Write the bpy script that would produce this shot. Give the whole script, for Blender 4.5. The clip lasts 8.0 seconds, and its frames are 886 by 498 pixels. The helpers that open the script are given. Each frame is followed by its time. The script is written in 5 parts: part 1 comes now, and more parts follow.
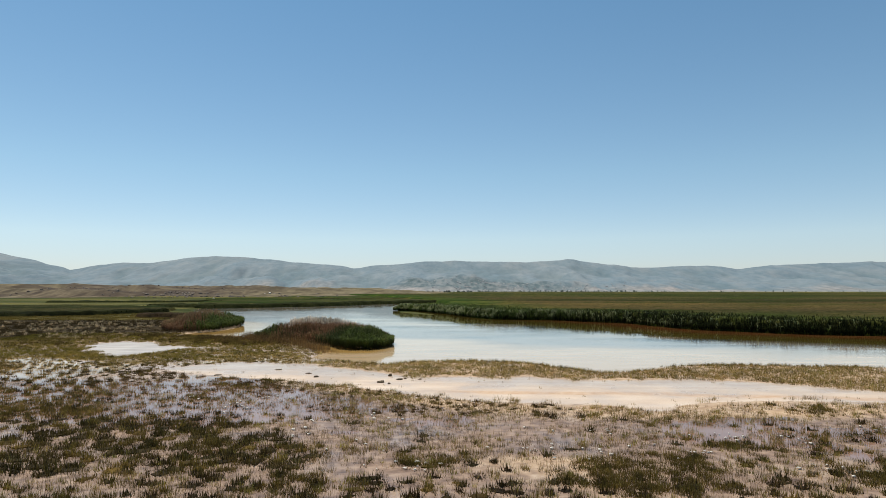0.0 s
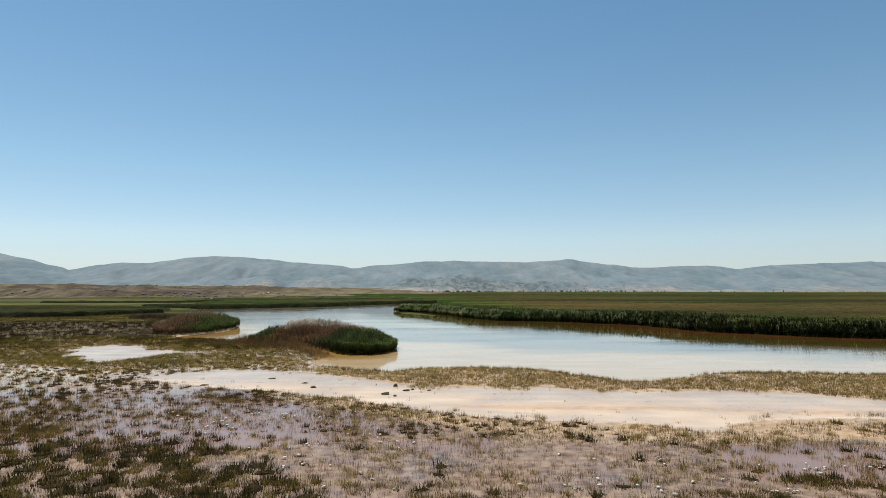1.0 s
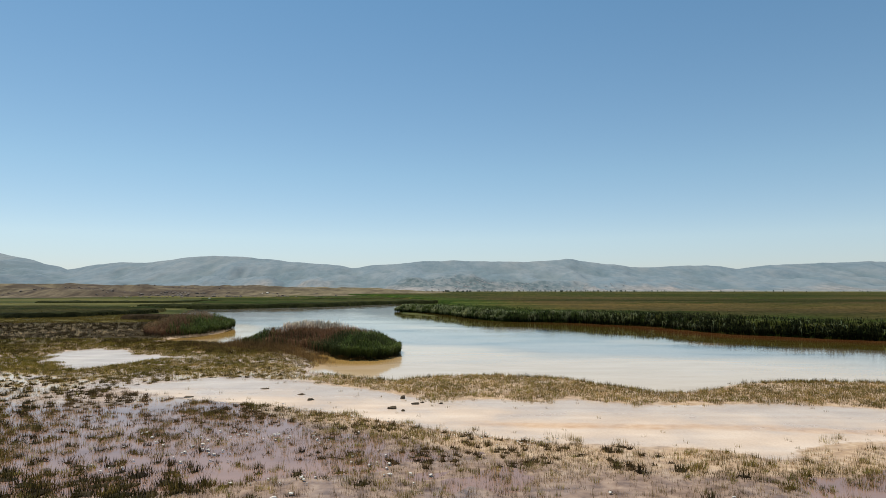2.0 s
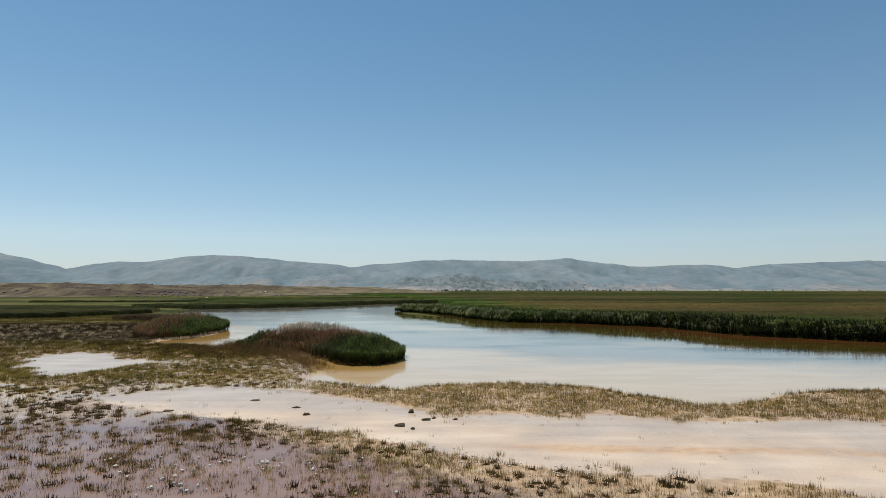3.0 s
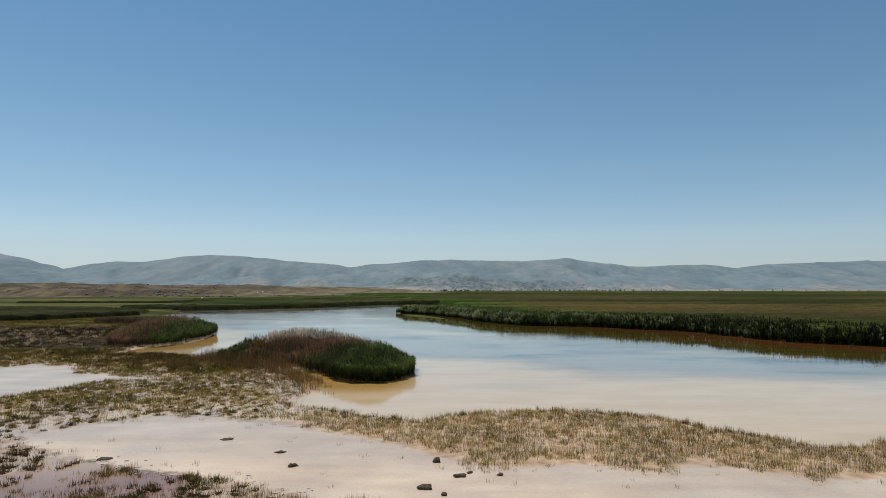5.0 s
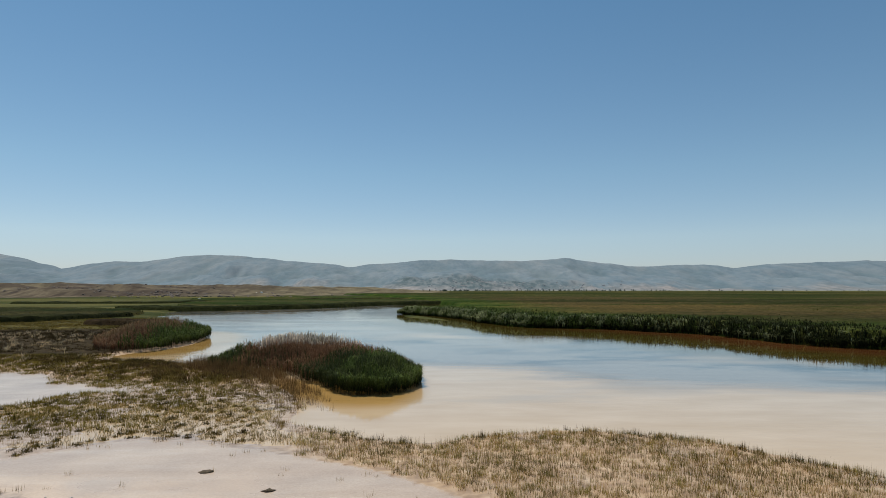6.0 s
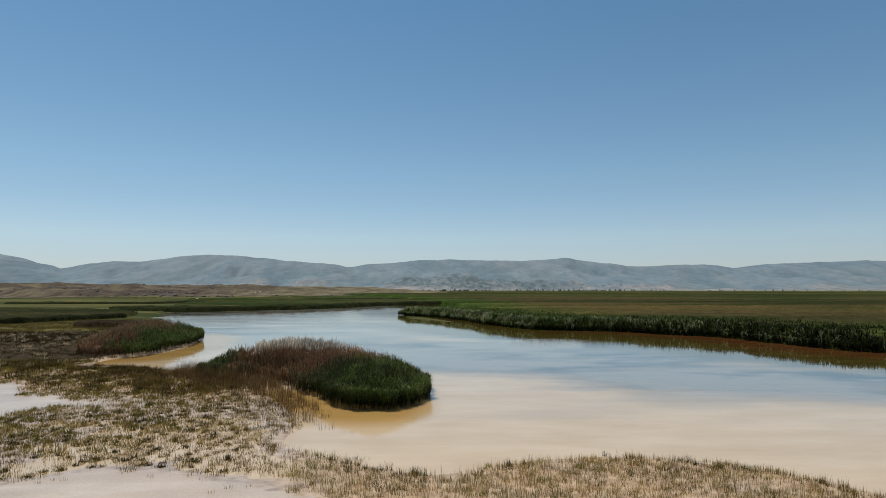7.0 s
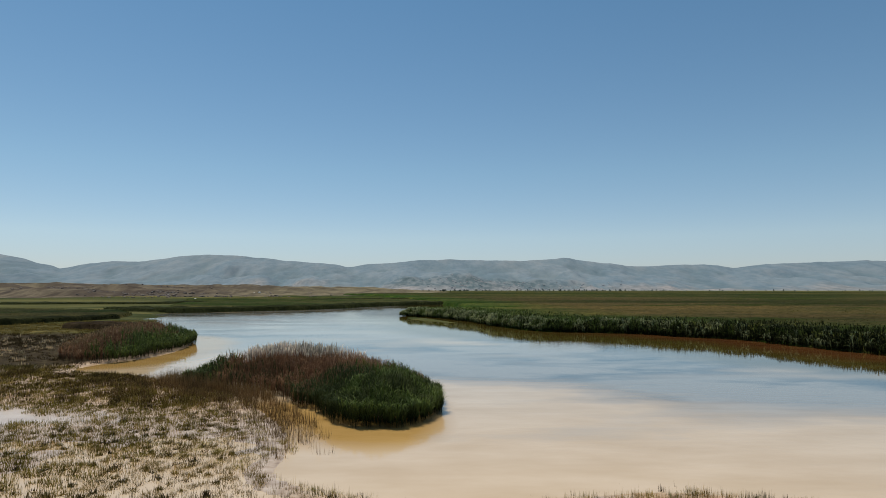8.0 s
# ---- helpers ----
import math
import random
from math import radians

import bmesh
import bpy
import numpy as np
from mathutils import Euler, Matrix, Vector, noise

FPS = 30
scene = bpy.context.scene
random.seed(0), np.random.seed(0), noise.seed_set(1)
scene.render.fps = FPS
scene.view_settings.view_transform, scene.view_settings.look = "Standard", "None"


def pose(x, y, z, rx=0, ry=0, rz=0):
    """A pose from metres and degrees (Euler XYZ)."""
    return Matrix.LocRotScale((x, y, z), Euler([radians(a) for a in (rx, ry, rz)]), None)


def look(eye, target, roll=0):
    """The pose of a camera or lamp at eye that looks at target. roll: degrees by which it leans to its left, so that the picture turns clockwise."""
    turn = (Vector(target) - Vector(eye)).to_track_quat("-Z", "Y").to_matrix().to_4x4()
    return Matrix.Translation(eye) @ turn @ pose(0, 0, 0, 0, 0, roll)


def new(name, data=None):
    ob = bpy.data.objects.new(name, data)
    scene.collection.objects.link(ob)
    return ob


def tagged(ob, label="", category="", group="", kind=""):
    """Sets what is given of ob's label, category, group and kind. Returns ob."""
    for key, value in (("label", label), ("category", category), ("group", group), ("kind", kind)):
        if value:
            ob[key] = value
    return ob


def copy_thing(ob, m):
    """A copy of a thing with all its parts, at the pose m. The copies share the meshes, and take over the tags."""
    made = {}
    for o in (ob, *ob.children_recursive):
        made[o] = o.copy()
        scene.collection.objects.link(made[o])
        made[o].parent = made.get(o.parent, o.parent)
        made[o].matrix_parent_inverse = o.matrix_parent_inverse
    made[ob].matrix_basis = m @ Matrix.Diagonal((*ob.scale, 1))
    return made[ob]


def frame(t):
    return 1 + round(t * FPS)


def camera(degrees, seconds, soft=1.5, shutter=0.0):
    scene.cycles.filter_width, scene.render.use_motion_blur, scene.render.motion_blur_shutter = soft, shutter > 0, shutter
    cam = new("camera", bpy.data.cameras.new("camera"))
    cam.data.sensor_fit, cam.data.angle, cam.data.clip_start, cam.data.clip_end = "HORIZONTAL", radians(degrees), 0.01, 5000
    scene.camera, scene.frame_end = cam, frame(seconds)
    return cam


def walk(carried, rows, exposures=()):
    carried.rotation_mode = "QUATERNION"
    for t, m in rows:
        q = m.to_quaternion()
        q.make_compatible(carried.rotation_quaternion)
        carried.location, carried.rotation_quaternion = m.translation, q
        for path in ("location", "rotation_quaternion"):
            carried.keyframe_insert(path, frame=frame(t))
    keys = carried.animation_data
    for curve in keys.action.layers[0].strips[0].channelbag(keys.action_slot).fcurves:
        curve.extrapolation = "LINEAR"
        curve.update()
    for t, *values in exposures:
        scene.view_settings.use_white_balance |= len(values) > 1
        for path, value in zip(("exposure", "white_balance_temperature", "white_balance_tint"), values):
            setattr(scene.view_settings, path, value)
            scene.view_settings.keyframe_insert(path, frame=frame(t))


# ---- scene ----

# ------------------------------------------------------------ camera
cam = camera(70.0, 8.0, 0.8)
# seconds, x, y, z, yaw, pitch (degrees)
PATH = [
    (0.0, 0.00, 0.00, 5.316, -0.09, 3.73),
    (0.5, -0.33, 1.94, 5.340, -0.11, 3.73),
    (1.0, -0.66, 3.86, 5.365, -0.16, 3.73),
    (1.5, -1.00, 5.78, 5.385, -0.18, 3.73),
    (3.0, -1.98, 11.44, 5.412, -0.34, 3.64),
    (3.5, -2.30, 13.32, 5.420, -0.37, 3.64),
    (4.0, -2.59, 15.20, 5.440, -0.40, 3.64),
    (4.5, -2.88, 17.06, 5.472, -0.45, 3.64),
    (6.0, -3.77, 22.56, 5.679, -0.55, 3.63),
    (6.5, -4.08, 24.41, 5.720, -0.60, 3.62),
    (7.0, -4.39, 26.27, 5.752, -0.61, 3.62),
    (7.5, -4.71, 28.15, 5.770, -0.62, 3.62),
    (8.0, -5.02, 30.03, 5.774, -0.64, 3.62),
]
walk(cam, [(t, pose(x, y, z, 90 + pitch, 0, yaw)) for t, x, y, z, yaw, pitch in PATH],
     [(0.0, 0.32, 6800, 10), (1.5, 0.30, 6780, 10), (3.0, 0.12, 6700, 10), (4.5, 0.0, 6600, 10), (8.0, -0.03, 6550, 10)])

# ------------------------------------------------------------ sky and sun
SUN_ELEVATION, SUN_AZIMUTH = 67.0, -40.0          # azimuth from +y towards +x
world = bpy.data.worlds.new("sky")
scene.world = world
world.use_nodes = True
wn = world.node_tree
wn.nodes.clear()
sky = wn.nodes.new("ShaderNodeTexSky")
sky.sky_type = "NISHITA"
sky.sun_disc = False
sky.sun_elevation = radians(SUN_ELEVATION)
sky.sun_rotation = radians(SUN_AZIMUTH)
sky.altitude = 1700
sky.air_density, sky.dust_density, sky.ozone_density = 1.0, 0.6, 1.0
bg = wn.nodes.new("ShaderNodeBackground")
bg.inputs["Strength"].default_value = 0.094
wout = wn.nodes.new("ShaderNodeOutputWorld")
# clear dry air over the high plain: a cleaner blue overhead, a whiter horizon
sky_at = wn.nodes.new("ShaderNodeTexCoord")
sky_up = wn.nodes.new("ShaderNodeSeparateXYZ")
sky_hue = wn.nodes.new("ShaderNodeValToRGB")
for at, c in ((0.0, (0.68, 0.73, 0.88)), (0.03, (0.80, 0.81, 0.90)), (0.08, (0.99, 1.0, 0.985)), (0.18, (0.95, 1.085, 1.03)), (0.42, (0.79, 1.08, 1.08))):
    stop = sky_hue.color_ramp.elements.new(at)
    stop.color = (*c, 1)
sky_hue.color_ramp.elements.remove(sky_hue.color_ramp.elements[-1])
sky_hue.color_ramp.elements.remove(sky_hue.color_ramp.elements[0])
sky_mix = wn.nodes.new("ShaderNodeMix")
sky_mix.data_type, sky_mix.blend_type = "RGBA", "MULTIPLY"
sky_mix.inputs[0].default_value = 1.0
wn.links.new(sky_at.outputs["Generated"], sky_up.inputs[0])
wn.links.new(sky_up.outputs[2], sky_hue.inputs[0])
wn.links.new(sky.outputs[0], sky_mix.inputs[6])
wn.links.new(sky_hue.outputs[0], sky_mix.inputs[7])
wn.links.new(sky_mix.outputs[2], bg.inputs[0])
wn.links.new(bg.outputs[0], wout.inputs[0])

sun = new("sun", bpy.data.lights.new("sun", "SUN"))
sun.data.energy, sun.data.angle, sun.data.color = 4.1, radians(0.53), (1.0, 0.93, 0.80)
az, el = radians(SUN_AZIMUTH), radians(SUN_ELEVATION)
toward = Vector((math.sin(az) * math.cos(el), math.cos(az) * math.cos(el), math.sin(el)))
sun.matrix_world = look(toward * 100, (0, 0, 0))


# ------------------------------------------------------------ numeric helpers
def hashed(ix, iy, seed):
    h = (ix * 374761393 + iy * 668265263 + seed * 974711) & 0xFFFFFFFF
    h = ((h ^ (h >> 13)) * 1274126177) & 0xFFFFFFFF
    return ((h ^ (h >> 16)) & 0xFFFFFF) / float(0xFFFFFF)


def vnoise(x, y, seed=0):
    fx, fy = np.floor(x), np.floor(y)
    ix, iy = fx.astype(np.int64), fy.astype(np.int64)
    u, v = x - fx, y - fy
    u, v = u * u * (3 - 2 * u), v * v * (3 - 2 * v)
    a, b = hashed(ix, iy, seed), hashed(ix + 1, iy, seed)
    c, d = hashed(ix, iy + 1, seed), hashed(ix + 1, iy + 1, seed)
    return (a * (1 - u) + b * u) * (1 - v) + (c * (1 - u) + d * u) * v


def fbm(x, y, size, seed=0, octaves=4):
    total, amp, norm = 0, 1.0, 0
    for k in range(octaves):
        total = total + amp * vnoise(x / size * 2 ** k, y / size * 2 ** k, seed + 17 * k)
        norm += amp
        amp *= 0.5
    return total / norm


def step(a, b, x):
    t = np.clip((x - a) / (b - a), 0, 1)
    return t * t * (3 - 2 * t)


def rounded(points, closed=True, times=2):
    p = np.array(points, float)
    for _ in range(times):
        q = np.roll(p, -1, 0) if closed else p[1:]
        a = p if closed else p[:-1]
        r = np.empty((2 * len(a), 2))
        r[0::2], r[1::2] = a * 0.75 + q * 0.25, a * 0.25 + q * 0.75
        p = r if closed else np.vstack((p[:1], r, p[-1:]))
    return p


def inside_by(poly, x, y):
    """Metres inside a closed outline (negative outside)."""
    d2 = np.full(x.shape, 1e12)
    odd = np.zeros(x.shape, bool)
    q = np.roll(poly, -1, 0)
    for (ax, ay), (bx, by) in zip(poly, q):
        ex, ey = bx - ax, by - ay
        t = np.clip(((x - ax) * ex + (y - ay) * ey) / (ex * ex + ey * ey + 1e-12), 0, 1)
        d2 = np.minimum(d2, (x - ax - t * ex) ** 2 + (y - ay - t * ey) ** 2)
        cross = (ay > y) != (by > y)
        with np.errstate(divide="ignore", invalid="ignore"):
            odd ^= cross & (x < ex * (y - ay) / (ey if ey else 1e-12) + ax)
    return np.where(odd, 1, -1) * np.sqrt(d2)


# ------------------------------------------------------------ plan
LAKE = rounded([
    (-8.8, 48.9), (-10.3, 50.3), (-9.8, 53), (-11, 56.5), (-13.5, 61), (-16, 66), (-21, 70), (-25, 73), (-31, 75.2), (-31, 79),
    (-28.9, 84), (-29.5, 92), (-32, 101), (-43, 118), (-58, 150), (-71, 177), (-69.5, 184.5), (-63.5, 187.5), (-59, 193), (-53.5, 199), (-47, 203.5), (-40.4, 211), (-34, 224), (-27.6, 239), (-19, 253),
    (0, 268), (6, 240), (0, 192), (-6, 170), (-11.8, 157), (-5.4, 143), (1, 133), (13, 124), (26, 112), (34.5, 95),
    (39, 83.5), (46, 79), (53, 76), (80, 66), (125, 52), (125, 36), (60, 40), (31, 43.6), (25, 45), (19, 45.6),
    (15.7, 44.4), (13.2, 42.2), (11.4, 41.2), (9.3, 42.5), (6.7, 46.4), (3, 48.2), (0.5, 48.6), (-2.7, 47.1), (-4.3, 46.1), (-6.3, 47.2)])
ISLAND = rounded([
    (-21, 69.4), (-17, 66.9), (-14.2, 65.4), (-11.8, 62.6), (-9.4, 57.8), (-7.2, 56.3), (-5.3, 58.6), (-4.5, 62.2), (-5.8, 67), (-9.7, 72),
    (-15, 74.3), (-19, 72.6)])
FLAT = rounded([
    (-18.8, 43.5), (-17.3, 45.2), (-15.2, 47.2), (-12.6, 46.5), (-9.4, 45), (-5.5, 42.8), (-3.5, 40.4), (-1.2, 38.7), (1.5, 39.4), (3.1, 38.3),
    (5.6, 39.3), (8.1, 37.5), (11, 37.6), (14, 38), (17, 37.2), (20, 36.2), (21.5, 34.4), (25, 32.6), (42, 31),
    (42, 27.5), (25, 29.5), (19.3, 30.5), (14, 30.6), (10.9, 29.7), (9.6, 27.5), (8.1, 29.5), (5.7, 29.9), (1.8, 30.5), (-0.9, 32.1),
    (-3.7, 34.2), (-6.8, 36.3), (-9.8, 38.1), (-13.3, 39.2), (-17.8, 41.8)])
POOL = rounded([(-34.4, 61.2), (-34.6, 64.3), (-33, 67), (-30, 66), (-27.6, 62.4), (-25, 61.4), (-19, 60.4), (-18.4, 57.6), (-22.5, 56.9), (-24, 54.6), (-26.6, 50.6), (-29.6, 54), (-32.5, 57.2)])
POND = rounded([(-88, 102), (-73, 107.5), (-61, 110), (-60, 107), (-73, 103), (-88, 98)])
CLUMP = rounded([(-33.8, 80.2), (-30.4, 79.6), (-29.2, 83.7), (-29.5, 91), (-31.5, 101), (-37.5, 107), (-42, 99), (-38.5, 88)])
FAR_BED = rounded([(-62, 197), (-50, 208), (-40, 219), (-34, 233), (-26, 247), (-16, 258), (0, 268), (18, 285), (24, 330), (30, 480), (-60, 470), (-150, 400), (-112, 300), (-84, 212)])
WEST_BED = rounded([(-160, 140), (-110, 119.5), (-84, 125), (-72, 129), (-69.5, 138), (-64, 150), (-67, 163), (-80, 184), (-92, 192), (-115, 198), (-160, 190)])
WEST_FRONT = rounded([(-150, 134), (-110, 118.5), (-84, 124), (-71.5, 128), (-68.6, 137.5), (-63, 150), (-66.5, 153), (-73.5, 141), (-77, 132.5), (-88, 129.5), (-110, 125.5), (-150, 142)])
SHORE_BELT = rounded([(-90, 188), (-71, 181.5), (-62.3, 184.5), (-57.6, 190), (-52.2, 195.8), (-45.6, 200.4), (-38.2, 208.3), (-31.6, 221.6), (-25, 236.4), (-16.5, 250), (1, 264.5), (3, 276), (-24, 258), (-34, 240), (-40, 226), (-48, 214), (-58, 207), (-66, 198), (-90, 200)])
MEADOW_BELT = rounded([(-160, 250), (-128, 256), (-108, 254), (-98, 268), (-96, 292), (-104, 290), (-112, 272), (-132, 268), (-160, 264)])
FAR_BELT = rounded([(-70, 330), (-40, 345), (-8, 352), (20, 390), (14, 402), (-14, 368), (-44, 358), (-72, 342)])
DARK_BUSH = rounded([(-60, 121), (-50, 118), (-43, 111), (-40.5, 113), (-45, 124), (-58, 130)])
DARK_BELT = rounded([(-40, 77), (-32, 76.5), (-25, 75), (-21, 71.5), (-14, 62.5), (-19, 61), (-23.5, 62.3), (-27, 64), (-31, 69)])
FLECKED = rounded([(-95, 104), (-60, 109), (-46, 106), (-42, 97), (-38.5, 87), (-33.5, 78.5), (-29, 75.5), (-31, 71), (-36, 68), (-46, 68), (-65, 74), (-95, 84)])
TUSSOCKS = rounded([(-17, 27), (-11, 26.6), (-8.6, 25.8), (-6.6, 24.6), (-4.2, 21.4), (-3.5, 19.0), (-5.5, 18.7), (-9, 18.3), (-15, 18.6)])
BANK = rounded([
    (-13.5, 168), (-11.2, 163.5), (-6.4, 160), (-2, 150), (2.3, 134.7), (5.4, 121.5), (8.5, 115.8), (12.1, 114.3), (15.6, 113.2), (19, 112.1),
    (22.3, 110.5), (24.1, 106.5), (27, 104.3), (29.2, 101.5), (29.8, 97.5), (31, 92.5), (32.2, 87.3), (36.2, 81.8), (40.3, 78.2), (45, 75.7),
    (51, 73.2), (80, 63), (140, 46), (700, 60), (900, 1100), (-330, 1100), (-80, 620), (-40, 440), (-10, 300), (2, 218), (0, 190), (-9, 175)])


def height(x, y):
    """The ground's height above the water."""
    lake = inside_by(LAKE, x, y)
    isle = inside_by(ISLAND, x, y)
    flat = inside_by(FLAT, x, y)
    pool = np.maximum(inside_by(POOL, x, y), inside_by(POND, x, y))
    wob = fbm(x, y, 5.0, 3) - 0.5
    fine = fbm(x, y, 1.1, 9, 3) - 0.5
    z = 0.032 + 0.06 * wob + 0.025 * fine + 0.10 * step(60, 130, y) * step(5, 40, np.abs(x)) + 0.25 * step(110, 200, y)
    for px, py, rx, ry in ((1, 25.5, 6, 3), (13, 25.5, 5, 2.5), (-7, 29, 5, 2.5), (-18, 31, 6, 3)):
        z = z - 0.014 * np.exp(-((x - px) / rx) ** 2 - ((y - py) / ry) ** 2)
    low = np.interp(x, (-60, -30, -20, -14, -10, 0, 8, 20, 40), (70, 66, 55, 43, 38, 31.5, 29, 30, 28)) - y
    z = z - 0.024 * step(0.5, 3.0, low) * step(17.5, 21.5, y) * step(-18, -13, x)
    z = z - 0.036 * step(-5, -10, x) * step(23, 27, y) * step(60, 52, y)
    z = np.where(flat > -0.6, z + (0.022 + 0.022 * wob + 0.006 * fine - z) * step(-0.6, 0.3, flat), z)
    rim = step(0.0, 2.5, -lake)
    z = np.where((flat < 0) & (low < 0), np.maximum(z, 0.02 - 0.06 * rim), z)
    z = z + (-0.35 - z) * step(-0.5, 2.2, lake + 0.8 * wob)
    z = z + (0.012 - z) * step(-0.8, 0.8, pool + 1.6 * wob)
    z = z + (0.05 + 0.1 * wob - z) * step(0.4, 2.2, isle)
    z = z + (-0.15 - z) * step(-4.0, -1.0, inside_by(BANK, x, y)) * step(260, 180, y)
    # low brown hills beyond the meadows: craggy mounds before a long low crest
    west = np.interp(x, (-700, -490, -380, -300, -220, -140, -100, -60, -30, 0, 40), (11.8, 11.4, 10.6, 9.8, 9.2, 8.6, 8.0, 6.4, 4.2, 1.6, 0.0))
    foot = np.interp(x, (-250, -160, -60), (420, 560, 650))
    rough = fbm(x, y * 0.7, 60, 21, 5)
    crag = np.abs(fbm(x, y, 30, 27, 5) - 0.5) * 2
    slope = step(foot, foot + 230, y + 70 * (rough - 0.5))
    z = z + west * slope * np.clip(0.45 + 0.95 * rough - 0.45 * crag, 0.1, 1.4) * (1 - 0.8 * step(920, 1200, y))
    knobs = 0
    for px, py, rx, ry, h in ((-262, 446, 34, 15, 4.2), (-222, 462, 26, 16, 3.2), (-305, 470, 38, 18, 4.6), (-190, 505, 30, 16, 2.6), (-250, 520, 36, 16, 3.2), (-158, 560, 26, 15, 2.0), (-128, 610, 24, 15, 1.9), (-205, 585, 34, 18, 2.6), (-88, 655, 20, 14, 1.5), (-60, 700, 18, 14, 1.3)):
        knobs = knobs + h * np.exp(-((x - px) / rx) ** 2 - ((y - py) / ry) ** 2)
    z = z + knobs * (1.25 - 1.1 * crag) + step(430, 520, y) * step(-60, -160, x) * step(820, 700, y) * 2.6 * (fbm(x, y, 15, 33, 3) - 0.5)
    return z


# ------------------------------------------------------------ materials
def shader(name):
    m = bpy.data.materials.new(name)
    m.use_nodes = True
    m.node_tree.nodes.clear()
    return m, m.node_tree


def node(tree, kind, **values):
    n = tree.nodes.new(kind)
    for key, value in values.items():
        if key in n.inputs:
            n.inputs[key].default_value = value
    return n


def grain(tree, scale, detail=4.0, where=None, rough=0.55):
    n = node(tree, "ShaderNodeTexNoise", Scale=scale, Detail=detail, Roughness=rough)
    if where is None:
        where = tree.nodes.new("ShaderNodeTexCoord").outputs["Object"]
    tree.links.new(where, n.inputs["Vector"])
    return n.outputs["Fac"]


def ramp(tree, fac, *stops):
    n = tree.nodes.new("ShaderNodeValToRGB")
    while len(n.color_ramp.elements) < len(stops):
        n.color_ramp.elements.new(0.5)
    for e, (at, c) in zip(n.color_ramp.elements, stops):
        e.position = at
        e.color = (*c, 1) if len(c) == 3 else c
    tree.links.new(fac, n.inputs[0])
    return n.outputs[0]


def blend(tree, fac, a, b, kind="MIX"):
    n = tree.nodes.new("ShaderNodeMix")
    n.data_type = "RGBA"
    n.blend_type = kind
    for socket, value in ((n.inputs[0], fac), (n.inputs[6], a), (n.inputs[7], b)):
        if isinstance(value, (int, float)):
            socket.default_value = value
        elif isinstance(value, tuple):
            socket.default_value = (*value, 1)
        else:
            tree.links.new(value, socket)
    return n.outputs[2]


def sums(tree, op, a, b, clamp=False):
    n = tree.nodes.new("ShaderNodeMath")
    n.operation = op
    n.use_clamp = clamp
    for socket, value in zip(n.inputs, (a, b)):
        if isinstance(value, (int, float)):
            socket.default_value = value
        else:
            tree.links.new(value, socket)
    return n.outputs[0]


def layer(tree, name):
    n = tree.nodes.new("ShaderNodeAttribute")
    n.attribute_name = name
    return n.outputs["Fac"]


def edged(tree, fac, noise_fac, spread=0.7, sharp=4.0):
    """A soft mask with a ragged edge."""
    n = sums(tree, "MULTIPLY", sums(tree, "SUBTRACT", noise_fac, 0.5), spread)
    s = sums(tree, "ADD", fac, n)
    return sums(tree, "ADD", sums(tree, "MULTIPLY", sums(tree, "SUBTRACT", s, 0.5), sharp), 0.5, True)


def finish(tree, colour, rough, bump=None, bump_size=0.02, ior=1.45, strength=1.0):
    p = tree.nodes.new("ShaderNodeBsdfPrincipled")
    out = tree.nodes.new("ShaderNodeOutputMaterial")
    for socket, value in ((p.inputs["Base Color"], colour), (p.inputs["Roughness"], rough)):
        if isinstance(value, (int, float)):
            socket.default_value = value
        elif isinstance(value, tuple):
            socket.default_value = (*value, 1)
        else:
            tree.links.new(value, socket)
    p.inputs["IOR"].default_value = ior
    if bump is not None:
        b = node(tree, "ShaderNodeBump", Distance=bump_size, Strength=strength)
        tree.links.new(bump, b.inputs["Height"])
        tree.links.new(b.outputs[0], p.inputs["Normal"])
    tree.links.new(p.outputs[0], out.inputs[0])
    return p


